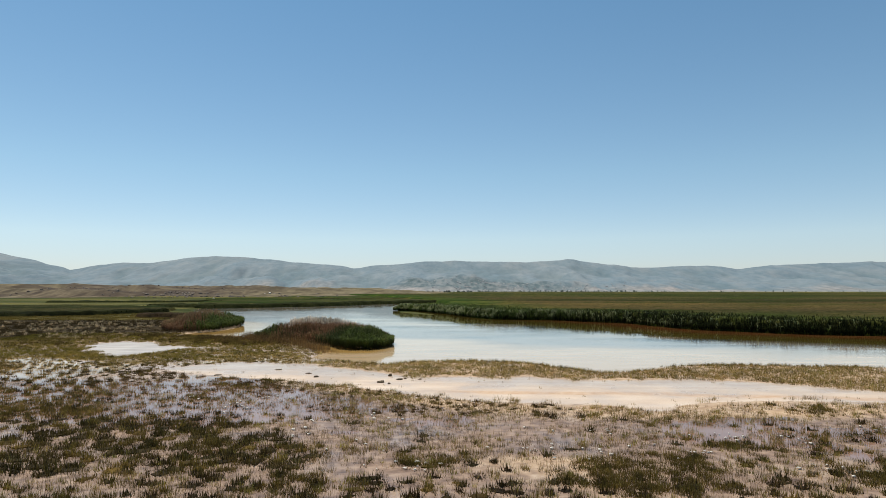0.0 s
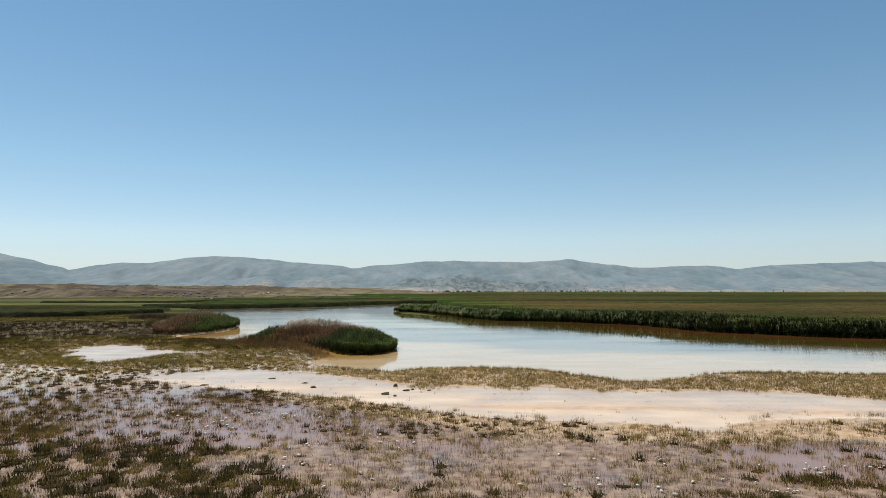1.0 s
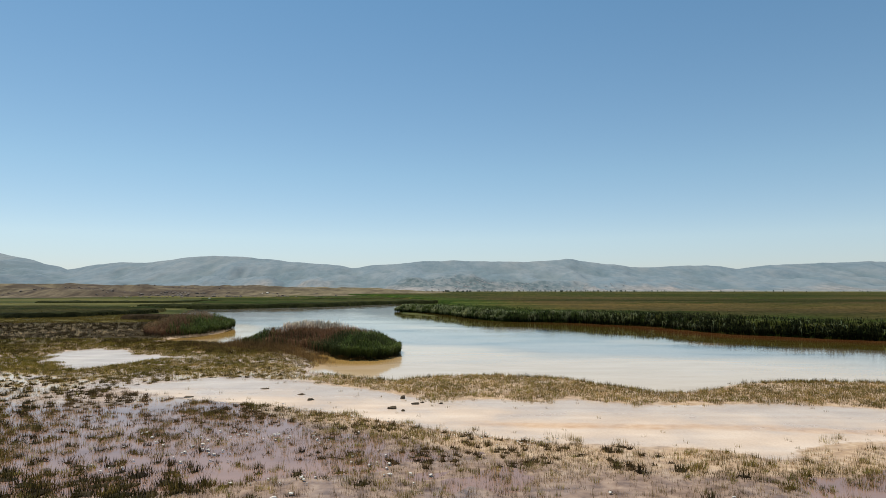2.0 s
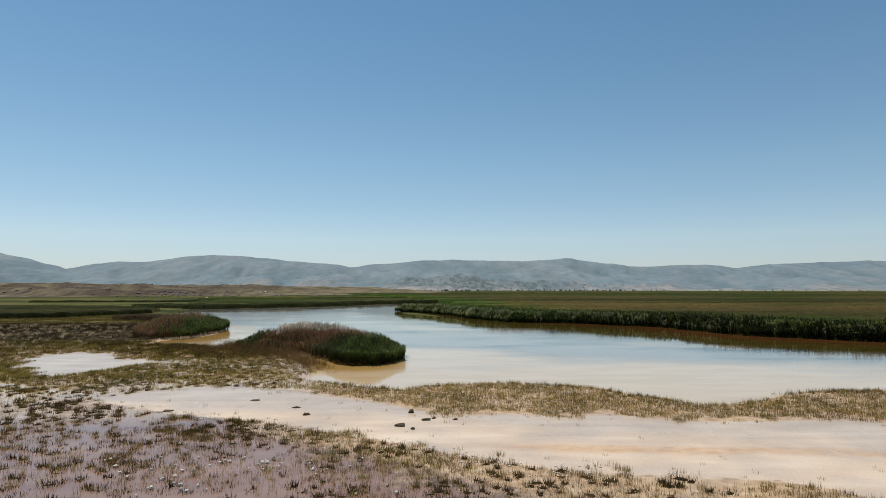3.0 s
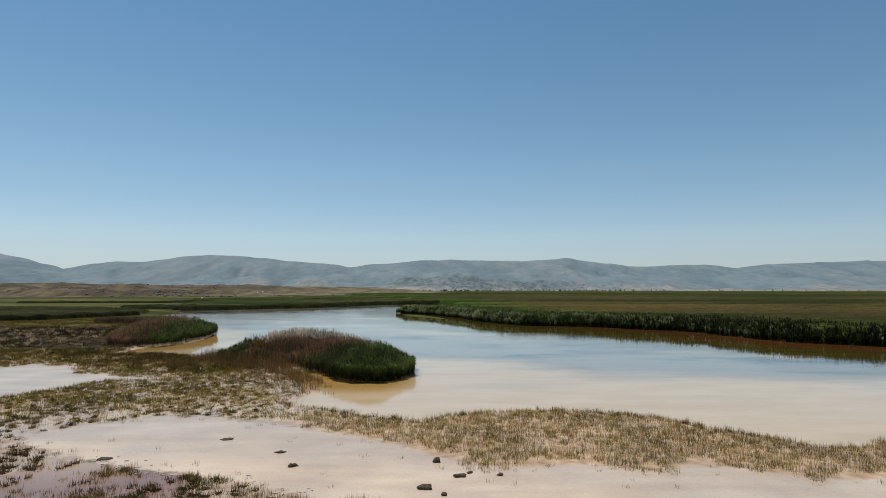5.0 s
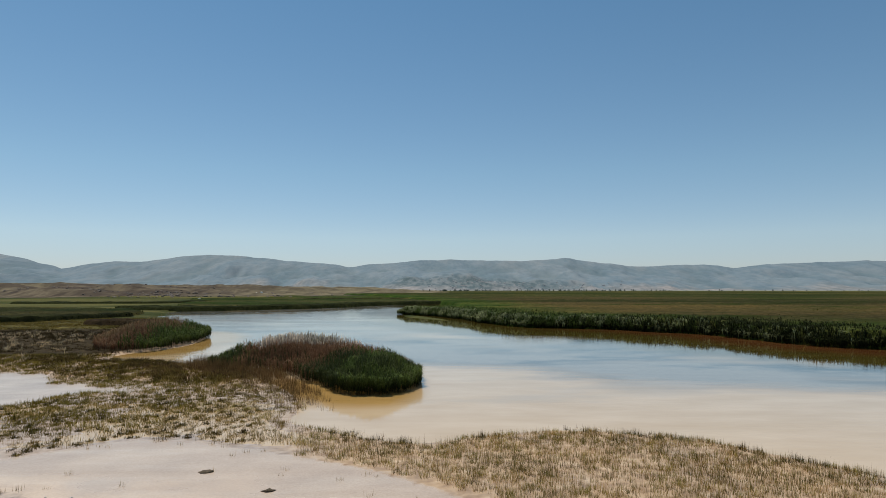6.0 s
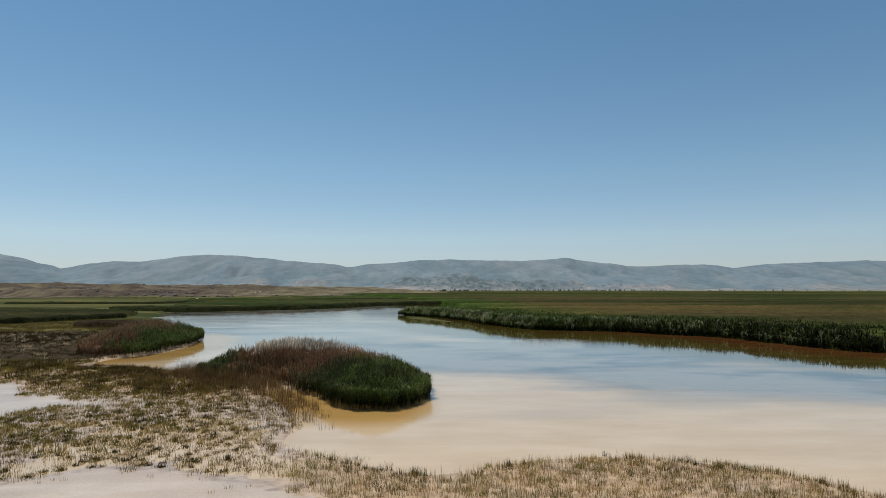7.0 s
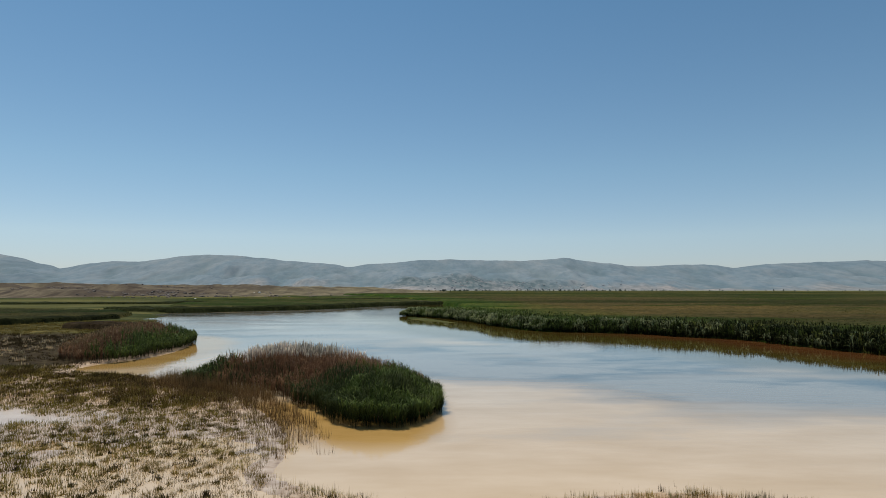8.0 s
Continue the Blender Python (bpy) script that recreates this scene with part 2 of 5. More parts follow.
def ground_material():
    m, t = shader("marsh_soil")
    n1, n2, n3 = grain(t, 0.35, 6), grain(t, 2.2, 5), grain(t, 14.0, 4)
    far1, far2 = grain(t, 0.02, 6), grain(t, 0.09, 5)
    slope = node(t, "ShaderNodeMapping", Scale=(1.0, 0.3, 1.0))
    t.links.new(t.nodes.new("ShaderNodeTexCoord").outputs["Object"], slope.inputs["Vector"])
    hill1, hill2 = grain(t, 0.012, 6, slope.outputs[0]), grain(t, 0.06, 6, slope.outputs[0])
    soil = ramp(t, n2, (0.30, (0.10, 0.064, 0.050)), (0.5, (0.225, 0.154, 0.115)), (0.72, (0.35, 0.255, 0.192)))
    tan = ramp(t, n2, (0.28, (0.25, 0.165, 0.105)), (0.5, (0.41, 0.285, 0.18)), (0.72, (0.54, 0.415, 0.29)))
    tan = blend(t, layer(t, "west"), tan, ramp(t, n2, (0.28, (0.24, 0.18, 0.14)), (0.5, (0.38, 0.305, 0.25)), (0.72, (0.49, 0.415, 0.36))))
    soil = blend(t, edged(t, layer(t, "bog"), n1, 1.1, 3), tan, soil)
    long = node(t, "ShaderNodeMapping", Scale=(0.22, 1.0, 1.0))
    t.links.new(t.nodes.new("ShaderNodeTexCoord").outputs["Object"], long.inputs["Vector"])
    n4 = grain(t, 0.9, 6, long.outputs[0])
    pale = ramp(t, n1, (0.30, (0.42, 0.322, 0.252)), (0.5, (0.53, 0.43, 0.358)), (0.7, (0.62, 0.53, 0.465)))
    pale = blend(t, 0.4, pale, ramp(t, n4, (0.32, (0.44, 0.335, 0.26)), (0.5, (0.56, 0.46, 0.385)), (0.66, (0.69, 0.62, 0.56))))
    pale = blend(t, 0.2, pale, ramp(t, n3, (0.3, (0.32, 0.23, 0.15)), (0.7, (0.72, 0.61, 0.49))))
    pale = blend(t, 1.0, pale, blend(t, layer(t, "wet_side"), (0.97, 0.95, 0.915), (0.90, 0.865, 0.81)), "MULTIPLY")
    pale = blend(t, sums(t, "MULTIPLY", edged(t, layer(t, "tide"), n4, 1.4, 2.2), 0.75), pale, ramp(t, n2, (0.3, (0.40, 0.235, 0.125)), (0.7, (0.56, 0.40, 0.27))))
    mead = ramp(t, far2, (0.30, (0.035, 0.045, 0.012)), (0.48, (0.065, 0.070, 0.018)), (0.62, (0.10, 0.095, 0.03)), (0.75, (0.16, 0.14, 0.055)))
    mead = blend(t, 0.4, mead, ramp(t, far1, (0.35, (0.04, 0.06, 0.014)), (0.65, (0.12, 0.105, 0.042))))
    mead = blend(t, 0.25, mead, ramp(t, n2, (0.3, (0.03, 0.035, 0.012)), (0.7, (0.22, 0.19, 0.09))))
    hill = ramp(t, hill2, (0.40, (0.042, 0.033, 0.030)), (0.5, (0.10, 0.081, 0.058)), (0.60, (0.165, 0.138, 0.094)))
    hill = blend(t, 0.45, hill, ramp(t, hill1, (0.4, (0.15, 0.130, 0.083)), (0.6, (0.077, 0.060, 0.046))))
    mead = blend(t, 1.0, mead, ramp(t, grain(t, 0.035, 5, long.outputs[0]), (0.43, (0.42, 0.52, 0.40)), (0.5, (0.95, 0.95, 0.95)), (0.57, (1.35, 1.22, 1.1))), "MULTIPLY")
    mead = blend(t, 1.0, mead, ramp(t, grain(t, 0.008, 5, long.outputs[0]), (0.42, (0.45, 0.55, 0.45)), (0.5, (0.9, 0.92, 0.9)), (0.58, (1.3, 1.2, 1.1))), "MULTIPLY")
    heath = ramp(t, n2, (0.3, (0.018, 0.012, 0.008)), (0.5, (0.036, 0.026, 0.013)), (0.72, (0.075, 0.058, 0.03)))
    mead = blend(t, edged(t, layer(t, "heath"), far2, 1.0, 3), mead, heath)
    mead = blend(t, edged(t, layer(t, "gold"), far2, 1.2, 3), mead, ramp(t, n1, (0.3, (0.035, 0.03, 0.010)), (0.5, (0.066, 0.055, 0.016)), (0.74, (0.17, 0.135, 0.045))))
    mead = blend(t, layer(t, "plain"), mead, ramp(t, far1, (0.4, (0.20, 0.215, 0.18)), (0.6, (0.32, 0.32, 0.28))))
    f_flat = edged(t, layer(t, "flat"), n2, 0.8, 5)
    f_mead = edged(t, layer(t, "meadow"), n1, 0.9, 3)
    hill = blend(t, 0.25, hill, ramp(t, grain(t, 0.2, 4, slope.outputs[0]), (0.40, (0.024, 0.019, 0.016)), (0.5, (0.115, 0.09, 0.062)), (0.60, (0.24, 0.195, 0.128))))
    hill = blend(t, sums(t, "MULTIPLY", edged(t, layer(t, "crag"), hill2, 1.2, 2.5), 0.6), hill, (0.052, 0.040, 0.033))
    hill = blend(t, sums(t, "MULTIPLY", layer(t, "tawny"), 0.65), hill, ramp(t, hill2, (0.40, (0.105, 0.090, 0.054)), (0.60, (0.20, 0.172, 0.105))))
    f_hill = edged(t, layer(t, "hill"), far2, 0.9, 4)
    c = blend(t, f_mead, blend(t, f_flat, soil, pale), mead)
    c = blend(t, f_hill, c, hill)
    wet = sums(t, "MULTIPLY", sums(t, "SUBTRACT", 1.0, f_mead), ramp(t, n1, (0.35, (1, 1, 1)), (0.65, (0.35, 0.35, 0.35))))
    rough = sums(t, "SUBTRACT", 0.95, sums(t, "MULTIPLY", wet, 0.68))
    film = sums(t, "MULTIPLY", f_flat, sums(t, "SUBTRACT", 1.0, f_mead))
    rough = sums(t, "SUBTRACT", rough, sums(t, "MULTIPLY", sums(t, "SUBTRACT", rough, 0.22), sums(t, "MULTIPLY", film, layer(t, "wet_side"))))
    p = finish(t, c, rough, sums(t, "ADD", n2, sums(t, "MULTIPLY", n3, 0.3)), 0.006)
    t.links.new(sums(t, "ADD", sums(t, "MULTIPLY", wet, 0.42), 0.04), p.inputs["Specular IOR Level"])
    return m


def water_material():
    m, t = shader("turbid_water")
    co = t.nodes.new("ShaderNodeTexCoord").outputs["Object"]
    stretch = node(t, "ShaderNodeMapping", Scale=(0.42, 1.0, 1.0))
    t.links.new(co, stretch.inputs["Vector"])
    calm = node(t, "ShaderNodeMapping", Scale=(0.75, 1.0, 1.0))
    t.links.new(co, calm.inputs["Vector"])
    n1 = grain(t, 0.085, 5, calm.outputs[0], 0.5)
    n2 = grain(t, 0.5, 5, stretch.outputs[0])
    silt = ramp(t, n2, (0.3, (0.51, 0.37, 0.22)), (0.7, (0.60, 0.46, 0.31)))
    deep = ramp(t, sums(t, "ADD", sums(t, "MULTIPLY", n1, 0.75), sums(t, "MULTIPLY", n2, 0.25)), (0.455, (0.030, 0.054, 0.070)), (0.545, (0.25, 0.235, 0.205)))
    # bank's reflection painted in: olive, then rust-red over brown water near the reeds
    reed_reflection = ramp(t, n2, (0.3, (0.050, 0.040, 0.008)), (0.7, (0.085, 0.062, 0.014)))
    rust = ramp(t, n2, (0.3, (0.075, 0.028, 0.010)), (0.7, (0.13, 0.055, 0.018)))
    bog = ramp(t, n2, (0.3, (0.20, 0.116, 0.084)), (0.7, (0.30, 0.186, 0.138)))
    slick = node(t, "ShaderNodeMapping", Scale=(0.24, 1.0, 1.0))
    t.links.new(co, slick.inputs["Vector"])
    n5 = grain(t, 0.17, 5, slick.outputs[0], 0.55)
    swirl = sums(t, "ADD", sums(t, "MULTIPLY", n1, 0.55), sums(t, "ADD", sums(t, "MULTIPLY", n2, 0.15), sums(t, "MULTIPLY", n5, 0.3)))
    c = blend(t, edged(t, layer(t, "deep"), swirl, 3.2, 1.6), silt, deep)
    # golden reflection of the reed island painted in; by the clump, golden inlet water
    c = blend(t, edged(t, layer(t, "reflection_and_inlet"), n2, 0.6, 1.6), c, ramp(t, n2, (0.3, (0.36, 0.215, 0.065)), (0.7, (0.46, 0.29, 0.105))))
    c = blend(t, edged(t, layer(t, "reed_reflection"), n2, 0.5, 2.0), c, reed_reflection)
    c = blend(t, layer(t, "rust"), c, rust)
    c = blend(t, edged(t, layer(t, "bog"), n2, 0.5, 2.0), c, bog)
    # wind ripples, with calm slicks and streaks between them
    wind = ramp(t, sums(t, "ADD", sums(t, "MULTIPLY", swirl, 0.7), sums(t, "MULTIPLY", n5, 0.3)), (0.44, (0.04, 0.04, 0.04)), (0.53, (1, 1, 1)))
    r1, r2 = grain(t, 3.2, 3, calm.outputs[0]), grain(t, 11.0, 2, co)
    still = sums(t, "SUBTRACT", 1.0, sums(t, "ADD", sums(t, "MULTIPLY", layer(t, "reed_reflection"), 0.8), layer(t, "bog")), True)
    rip = sums(t, "MULTIPLY", sums(t, "ADD", r1, sums(t, "MULTIPLY", r2, 0.2)), sums(t, "MULTIPLY", wind, still))
    finish(t, c, 0.04, rip, 0.010, 1.333, 0.6)
    return m


def blade_material(name, root, mid, tip, spread=0.25, gloss=0.65, shine=0.08, streaks=False, fresh=None, sheer=0.38):
    """Leaves: colour from root to tip, varied from blade to blade and from place to place."""
    m, t = shader(name)
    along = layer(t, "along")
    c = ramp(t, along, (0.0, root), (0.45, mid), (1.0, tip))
    geo = t.nodes.new("ShaderNodeNewGeometry")
    var = ramp(t, geo.outputs["Random Per Island"], (0.0, (1 - spread,) * 3), (0.6, (1, 1, 1)), (1.0, (1 + spread, 1 + spread, 1 + spread * 0.6)))
    c = blend(t, 1.0, c, var, "MULTIPLY")
    patch = ramp(t, grain(t, 0.45, 3), (0.35, (0.78, 0.80, 0.76)), (0.65, (1.18, 1.12, 1.08)))
    c = blend(t, 1.0, c, patch, "MULTIPLY")
    c = blend(t, 1.0, c, ramp(t, grain(t, 1.6, 2), (0.36, (0.68, 0.70, 0.66)), (0.64, (1.30, 1.26, 1.20))), "MULTIPLY")
    if fresh:
        c = blend(t, layer(t, "fresh"), c, blend(t, 1.0, c, fresh, "MULTIPLY"))
    if streaks:
        long = node(t, "ShaderNodeMapping", Scale=(0.20, 1.0, 1.0))
        t.links.new(t.nodes.new("ShaderNodeTexCoord").outputs["Object"], long.inputs["Vector"])
        c = blend(t, 1.0, c, ramp(t, grain(t, 0.045, 5, long.outputs[0]), (0.41, (0.50, 0.78, 0.42)), (0.5, (1, 1, 1)), (0.59, (1.3, 1.17, 1.12))), "MULTIPLY")
        c = blend(t, 1.0, c, ramp(t, grain(t, 0.009, 4, long.outputs[0]), (0.42, (0.55, 0.75, 0.48)), (0.5, (1, 1, 1)), (0.58, (1.45, 1.42, 1.25))), "MULTIPLY")
    p = t.nodes.new("ShaderNodeBsdfPrincipled")
    p.inputs["Roughness"].default_value = gloss
    p.inputs["Specular IOR Level"].default_value = shine
    tr = t.nodes.new("ShaderNodeBsdfTranslucent")
    t.links.new(c, p.inputs["Base Color"])
    t.links.new(c, tr.inputs["Color"])
    mix = node(t, "ShaderNodeMixShader", Fac=sheer)
    t.links.new(p.outputs[0], mix.inputs[1])
    t.links.new(tr.outputs[0], mix.inputs[2])
    out = t.nodes.new("ShaderNodeOutputMaterial")
    t.links.new(mix.outputs[0], out.inputs[0])
    return m


def plain_material(name, low, high, scale, rough=0.85, bump=0.01):
    m, t = shader(name)
    a, b = grain(t, scale, 5), grain(t, scale * 6, 3)
    c = blend(t, 0.3, ramp(t, a, (0.3, low), (0.7, high)), ramp(t, b, (0.3, low), (0.7, high)))
    finish(t, c, rough, b, bump)
    return m


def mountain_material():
    m, t = shader("hazy_scrub_mountainside")
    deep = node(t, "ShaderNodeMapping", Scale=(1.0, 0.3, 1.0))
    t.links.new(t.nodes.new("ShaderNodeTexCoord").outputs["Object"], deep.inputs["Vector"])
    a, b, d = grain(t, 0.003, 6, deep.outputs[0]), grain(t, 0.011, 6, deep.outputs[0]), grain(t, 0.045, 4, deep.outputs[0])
    # distance haze is put into the base colour as a pale blue-grey
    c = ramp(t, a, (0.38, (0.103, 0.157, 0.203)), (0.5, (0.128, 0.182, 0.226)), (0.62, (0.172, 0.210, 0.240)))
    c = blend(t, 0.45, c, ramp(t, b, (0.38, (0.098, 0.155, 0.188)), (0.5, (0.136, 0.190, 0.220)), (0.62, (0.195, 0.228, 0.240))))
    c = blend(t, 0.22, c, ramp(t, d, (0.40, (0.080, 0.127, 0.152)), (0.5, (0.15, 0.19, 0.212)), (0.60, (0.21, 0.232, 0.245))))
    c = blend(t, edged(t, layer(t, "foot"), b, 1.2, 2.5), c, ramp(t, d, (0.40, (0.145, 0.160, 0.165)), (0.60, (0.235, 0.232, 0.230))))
    # gullies tinted darker green, with their relief shade painted in
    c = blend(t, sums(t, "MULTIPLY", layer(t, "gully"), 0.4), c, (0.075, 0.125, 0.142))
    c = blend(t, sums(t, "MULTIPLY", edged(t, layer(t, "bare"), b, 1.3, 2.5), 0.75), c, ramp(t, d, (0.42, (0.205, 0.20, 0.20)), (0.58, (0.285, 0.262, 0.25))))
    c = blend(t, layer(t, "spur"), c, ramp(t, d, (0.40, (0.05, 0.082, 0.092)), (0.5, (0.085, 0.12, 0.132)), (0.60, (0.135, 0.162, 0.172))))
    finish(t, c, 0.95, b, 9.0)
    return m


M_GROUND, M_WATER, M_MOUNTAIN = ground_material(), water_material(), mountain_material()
M_TUFT_GREEN = blade_material("marsh_grass_green", (0.20, 0.14, 0.05), (0.30, 0.26, 0.075), (0.44, 0.40, 0.14), 0.4, sheer=0.45)
M_TUFT_DARK = blade_material("marsh_grass_dark", (0.095, 0.062, 0.022), (0.145, 0.108, 0.030), (0.235, 0.185, 0.056), 0.4)
M_MAT = blade_material("marsh_grass_mat", (0.036, 0.025, 0.012), (0.070, 0.055, 0.019), (0.14, 0.11, 0.040), 0.4, sheer=0.28)
M_STEM = blade_material("rush_stem", (0.155, 0.105, 0.043), (0.30, 0.228, 0.092), (0.45, 0.36, 0.165), 0.45)
M_BROWN = blade_material("brown_stem", (0.10, 0.065, 0.035), (0.20, 0.14, 0.07), (0.32, 0.24, 0.13), 0.5)
M_TUFT_BROWN = blade_material("marsh_grass_brown", (0.045, 0.028, 0.015), (0.095, 0.062, 0.028), (0.17, 0.120, 0.055), 0.4)
M_HEATH = blade_material("heath_grass", (0.024, 0.016, 0.009), (0.044, 0.031, 0.014), (0.078, 0.057, 0.025), 0.4)
M_TUFT_DRY = blade_material("marsh_grass_dry", (0.26, 0.17, 0.080), (0.42, 0.295, 0.135), (0.56, 0.42, 0.22), 0.35)
# reed roots are darkened: shade low in the stand goes into the ramp
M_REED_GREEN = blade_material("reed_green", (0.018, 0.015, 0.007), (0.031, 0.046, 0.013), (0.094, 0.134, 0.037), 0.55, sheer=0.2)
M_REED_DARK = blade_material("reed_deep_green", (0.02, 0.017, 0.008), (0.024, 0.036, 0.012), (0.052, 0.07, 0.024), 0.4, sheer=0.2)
# the deep green darkened again, self-shade of the bank's front as leaf colour
M_REED_SHADE = blade_material("reed_front_shade", (0.012, 0.010, 0.006), (0.014, 0.018, 0.008), (0.026, 0.032, 0.014), 0.4, 0.8, 0.02, sheer=0.05)
# lit counterpart: silvery highlights of the bank put into the leaf colour
M_REED_LIT = blade_material("reed_lit_clump", (0.04, 0.035, 0.018), (0.13, 0.16, 0.075), (0.30, 0.34, 0.20), 0.5)
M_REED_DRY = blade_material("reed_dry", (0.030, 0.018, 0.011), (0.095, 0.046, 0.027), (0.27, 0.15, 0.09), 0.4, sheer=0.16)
M_CLUMP_DRY = blade_material("clump_dry", (0.045, 0.028, 0.015), (0.115, 0.078, 0.042), (0.23, 0.16, 0.09), 0.4, sheer=0.24)
M_SPRIG = blade_material("reed_sprig", (0.06, 0.036, 0.018), (0.15, 0.095, 0.045), (0.27, 0.185, 0.095), 0.4)
M_PLUME = blade_material("reed_plume", (0.36, 0.29, 0.25), (0.60, 0.53, 0.48), (0.76, 0.70, 0.64), 0.3)
M_PLAIN = blade_material("reed_plain", (0.036, 0.035, 0.012), (0.059, 0.052, 0.020), (0.090, 0.073, 0.034), 0.18, 0.9, 0.03, True, (0.78, 1.36, 0.72))
M_FIELD = blade_material("reed_field", (0.020, 0.020, 0.008), (0.033, 0.036, 0.013), (0.060, 0.061, 0.024), 0.35, 0.9, 0.03, True)
M_SEDGE = blade_material("sedge_field", (0.04, 0.043, 0.015), (0.070, 0.074, 0.026), (0.115, 0.115, 0.046), 0.3, 0.9, 0.03, True)
M_FLECK = blade_material("bleached_heads", (0.34, 0.255, 0.165), (0.48, 0.375, 0.255), (0.64, 0.53, 0.38), 0.4)
M_OLIVE = blade_material("olive_rush", (0.10, 0.07, 0.022), (0.17, 0.14, 0.03), (0.27, 0.23, 0.055), 0.4)
M_CLOD = plain_material("wet_dark_mud", (0.055, 0.04, 0.025), (0.17, 0.125, 0.075), 14, 0.95, 0.04)
M_STONE = plain_material("bleached_stone", (0.46, 0.44, 0.40), (0.72, 0.70, 0.66), 12)
M_BARK = plain_material("bark", (0.05, 0.04, 0.03), (0.11, 0.09, 0.07), 6)
# leaves paler and bluer, some distance haze put into their colour
M_LEAF = plain_material("far_foliage", (0.055, 0.08, 0.065), (0.10, 0.13, 0.10), 0.6)
M_WALL = plain_material("lime_wall", (0.30, 0.31, 0.32), (0.40, 0.40, 0.40), 0.8)
M_ROOF = plain_material("sheet_roof", (0.24, 0.24, 0.245), (0.34, 0.33, 0.33), 0.8)
M_ROCK = plain_material("brown_rock", (0.085, 0.068, 0.056), (0.15, 0.122, 0.10), 0.5)
M_BELT = blade_material("reed_belt", (0.014, 0.015, 0.007), (0.022, 0.028, 0.010), (0.045, 0.052, 0.018), 0.4, 0.9, 0.03)
M_BUSH = blade_material("brown_thicket", (0.016, 0.012, 0.008), (0.032, 0.023, 0.014), (0.062, 0.046, 0.026), 0.4, 0.9, 0.03)


# ------------------------------------------------------------ mesh helpers
def sheet(name, xs, ys, z, material, layers=None):
    """A grid mesh over the axes xs, ys with heights z[y, x]."""
    X, Y = np.meshgrid(xs, ys)
    nx, ny = len(xs), len(ys)
    co = np.stack((X, Y, z), -1).reshape(-1, 3)
    i = (np.arange(ny - 1)[:, None] * nx + np.arange(nx - 1)[None, :]).reshape(-1)
    faces = np.stack((i, i + 1, i + nx + 1, i + nx), 1)
    return mesh_of(name, co, faces, material, layers, smooth=True)


def mesh_of(name, co, faces, material, layers=None, smooth=False):
    me = bpy.data.meshes.new(name)
    k = faces.shape[1]
    me.vertices.add(len(co))
    me.vertices.foreach_set("co", np.ascontiguousarray(co, np.float32).ravel())
    me.loops.add(faces.size)
    me.loops.foreach_set("vertex_index", np.ascontiguousarray(faces, np.int32).ravel())
    me.polygons.add(len(faces))
    me.polygons.foreach_set("loop_start", np.arange(0, faces.size, k, dtype=np.int32))
    me.polygons.foreach_set("use_smooth", np.full(len(faces), smooth))
    for key, values in (layers or {}).items():
        a = me.attributes.new(key, "FLOAT", "POINT")
        a.data.foreach_set("value", np.ascontiguousarray(values, np.float32).ravel())
    me.update(calc_edges=True)
    me.materials.append(material)
    return new(name, me)


def under(ob, parent, label=""):
    ob.parent = parent
    return tagged(ob, label)


def part(name, bm, material, parent=None, label="", smooth=False):
    me = bpy.data.meshes.new(name)
    for fc in bm.faces:
        fc.smooth = smooth
    bm.to_mesh(me)
    bm.free()
    me.materials.append(material)
    ob = new(name, me)
    if parent is not None:
        ob.parent = parent
    return tagged(ob, label)


rng = np.random.default_rng(7)


def blades(name, base, tall, wide, lean, curl, material, way=None):
    """Grass blades or leaves in one mesh: each tapers from its root over a bent middle to its tip."""
    n = len(base)
    a = rng.uniform(0, 2 * np.pi, n) if way is None else way
    d = np.stack((np.cos(a), np.sin(a), np.zeros(n)), 1)
    face = a + np.pi / 2 + rng.uniform(-0.6, 0.6, n)
    s = np.stack((np.cos(face), np.sin(face), np.zeros(n)), 1) * wide[:, None] * 0.5
    up = np.array((0, 0, 1.0))
    mid = base + d * (lean * tall * 0.42)[:, None] + up * (tall * 0.58)[:, None]
    tip = base + d * ((lean + curl) * tall)[:, None] + up * (tall * (1 - 0.35 * np.minimum(lean + curl, 1.2) ** 2))[:, None]
    co = np.stack((base - s * 0.7, base + s * 0.7, mid - s, mid + s, tip), 1).reshape(-1, 3)
    k = np.arange(n)[:, None] * 5
    faces = np.concatenate((k + np.array((0, 1, 3)), k + np.array((0, 3, 2)), k + np.array((2, 3, 4))), 0)
    along = np.tile(np.array((0, 0, 0.55, 0.55, 1.0)), n)
    return mesh_of(name, co, faces, material, {"along": along})


def spears(name, base, tall, wide, lean, material, way):
    """Short stiff blades in one mesh, one slim leaf each."""
    n = len(base)
    d = np.stack((np.cos(way), np.sin(way), np.zeros(n)), 1)
    face = way + np.pi / 2 + rng.uniform(-0.8, 0.8, n)
    s = np.stack((np.cos(face), np.sin(face), np.zeros(n)), 1) * wide[:, None] * 0.5
    tip = base + d * (lean * tall)[:, None] + np.array((0, 0, 1.0)) * (tall * (1 - 0.3 * np.minimum(lean, 1.2) ** 2))[:, None]
    co = np.stack((base - s, base + s, tip), 1).reshape(-1, 3)
    return mesh_of(name, co, np.arange(3 * n).reshape(-1, 3), material, {"along": np.tile(np.array((0, 0, 1.0)), n)})


def scattered(x0, x1, y0, y1, per_m2):
    n = int((x1 - x0) * (y1 - y0) * per_m2)
    return rng.uniform(x0, x1, n), rng.uniform(y0, y1, n)


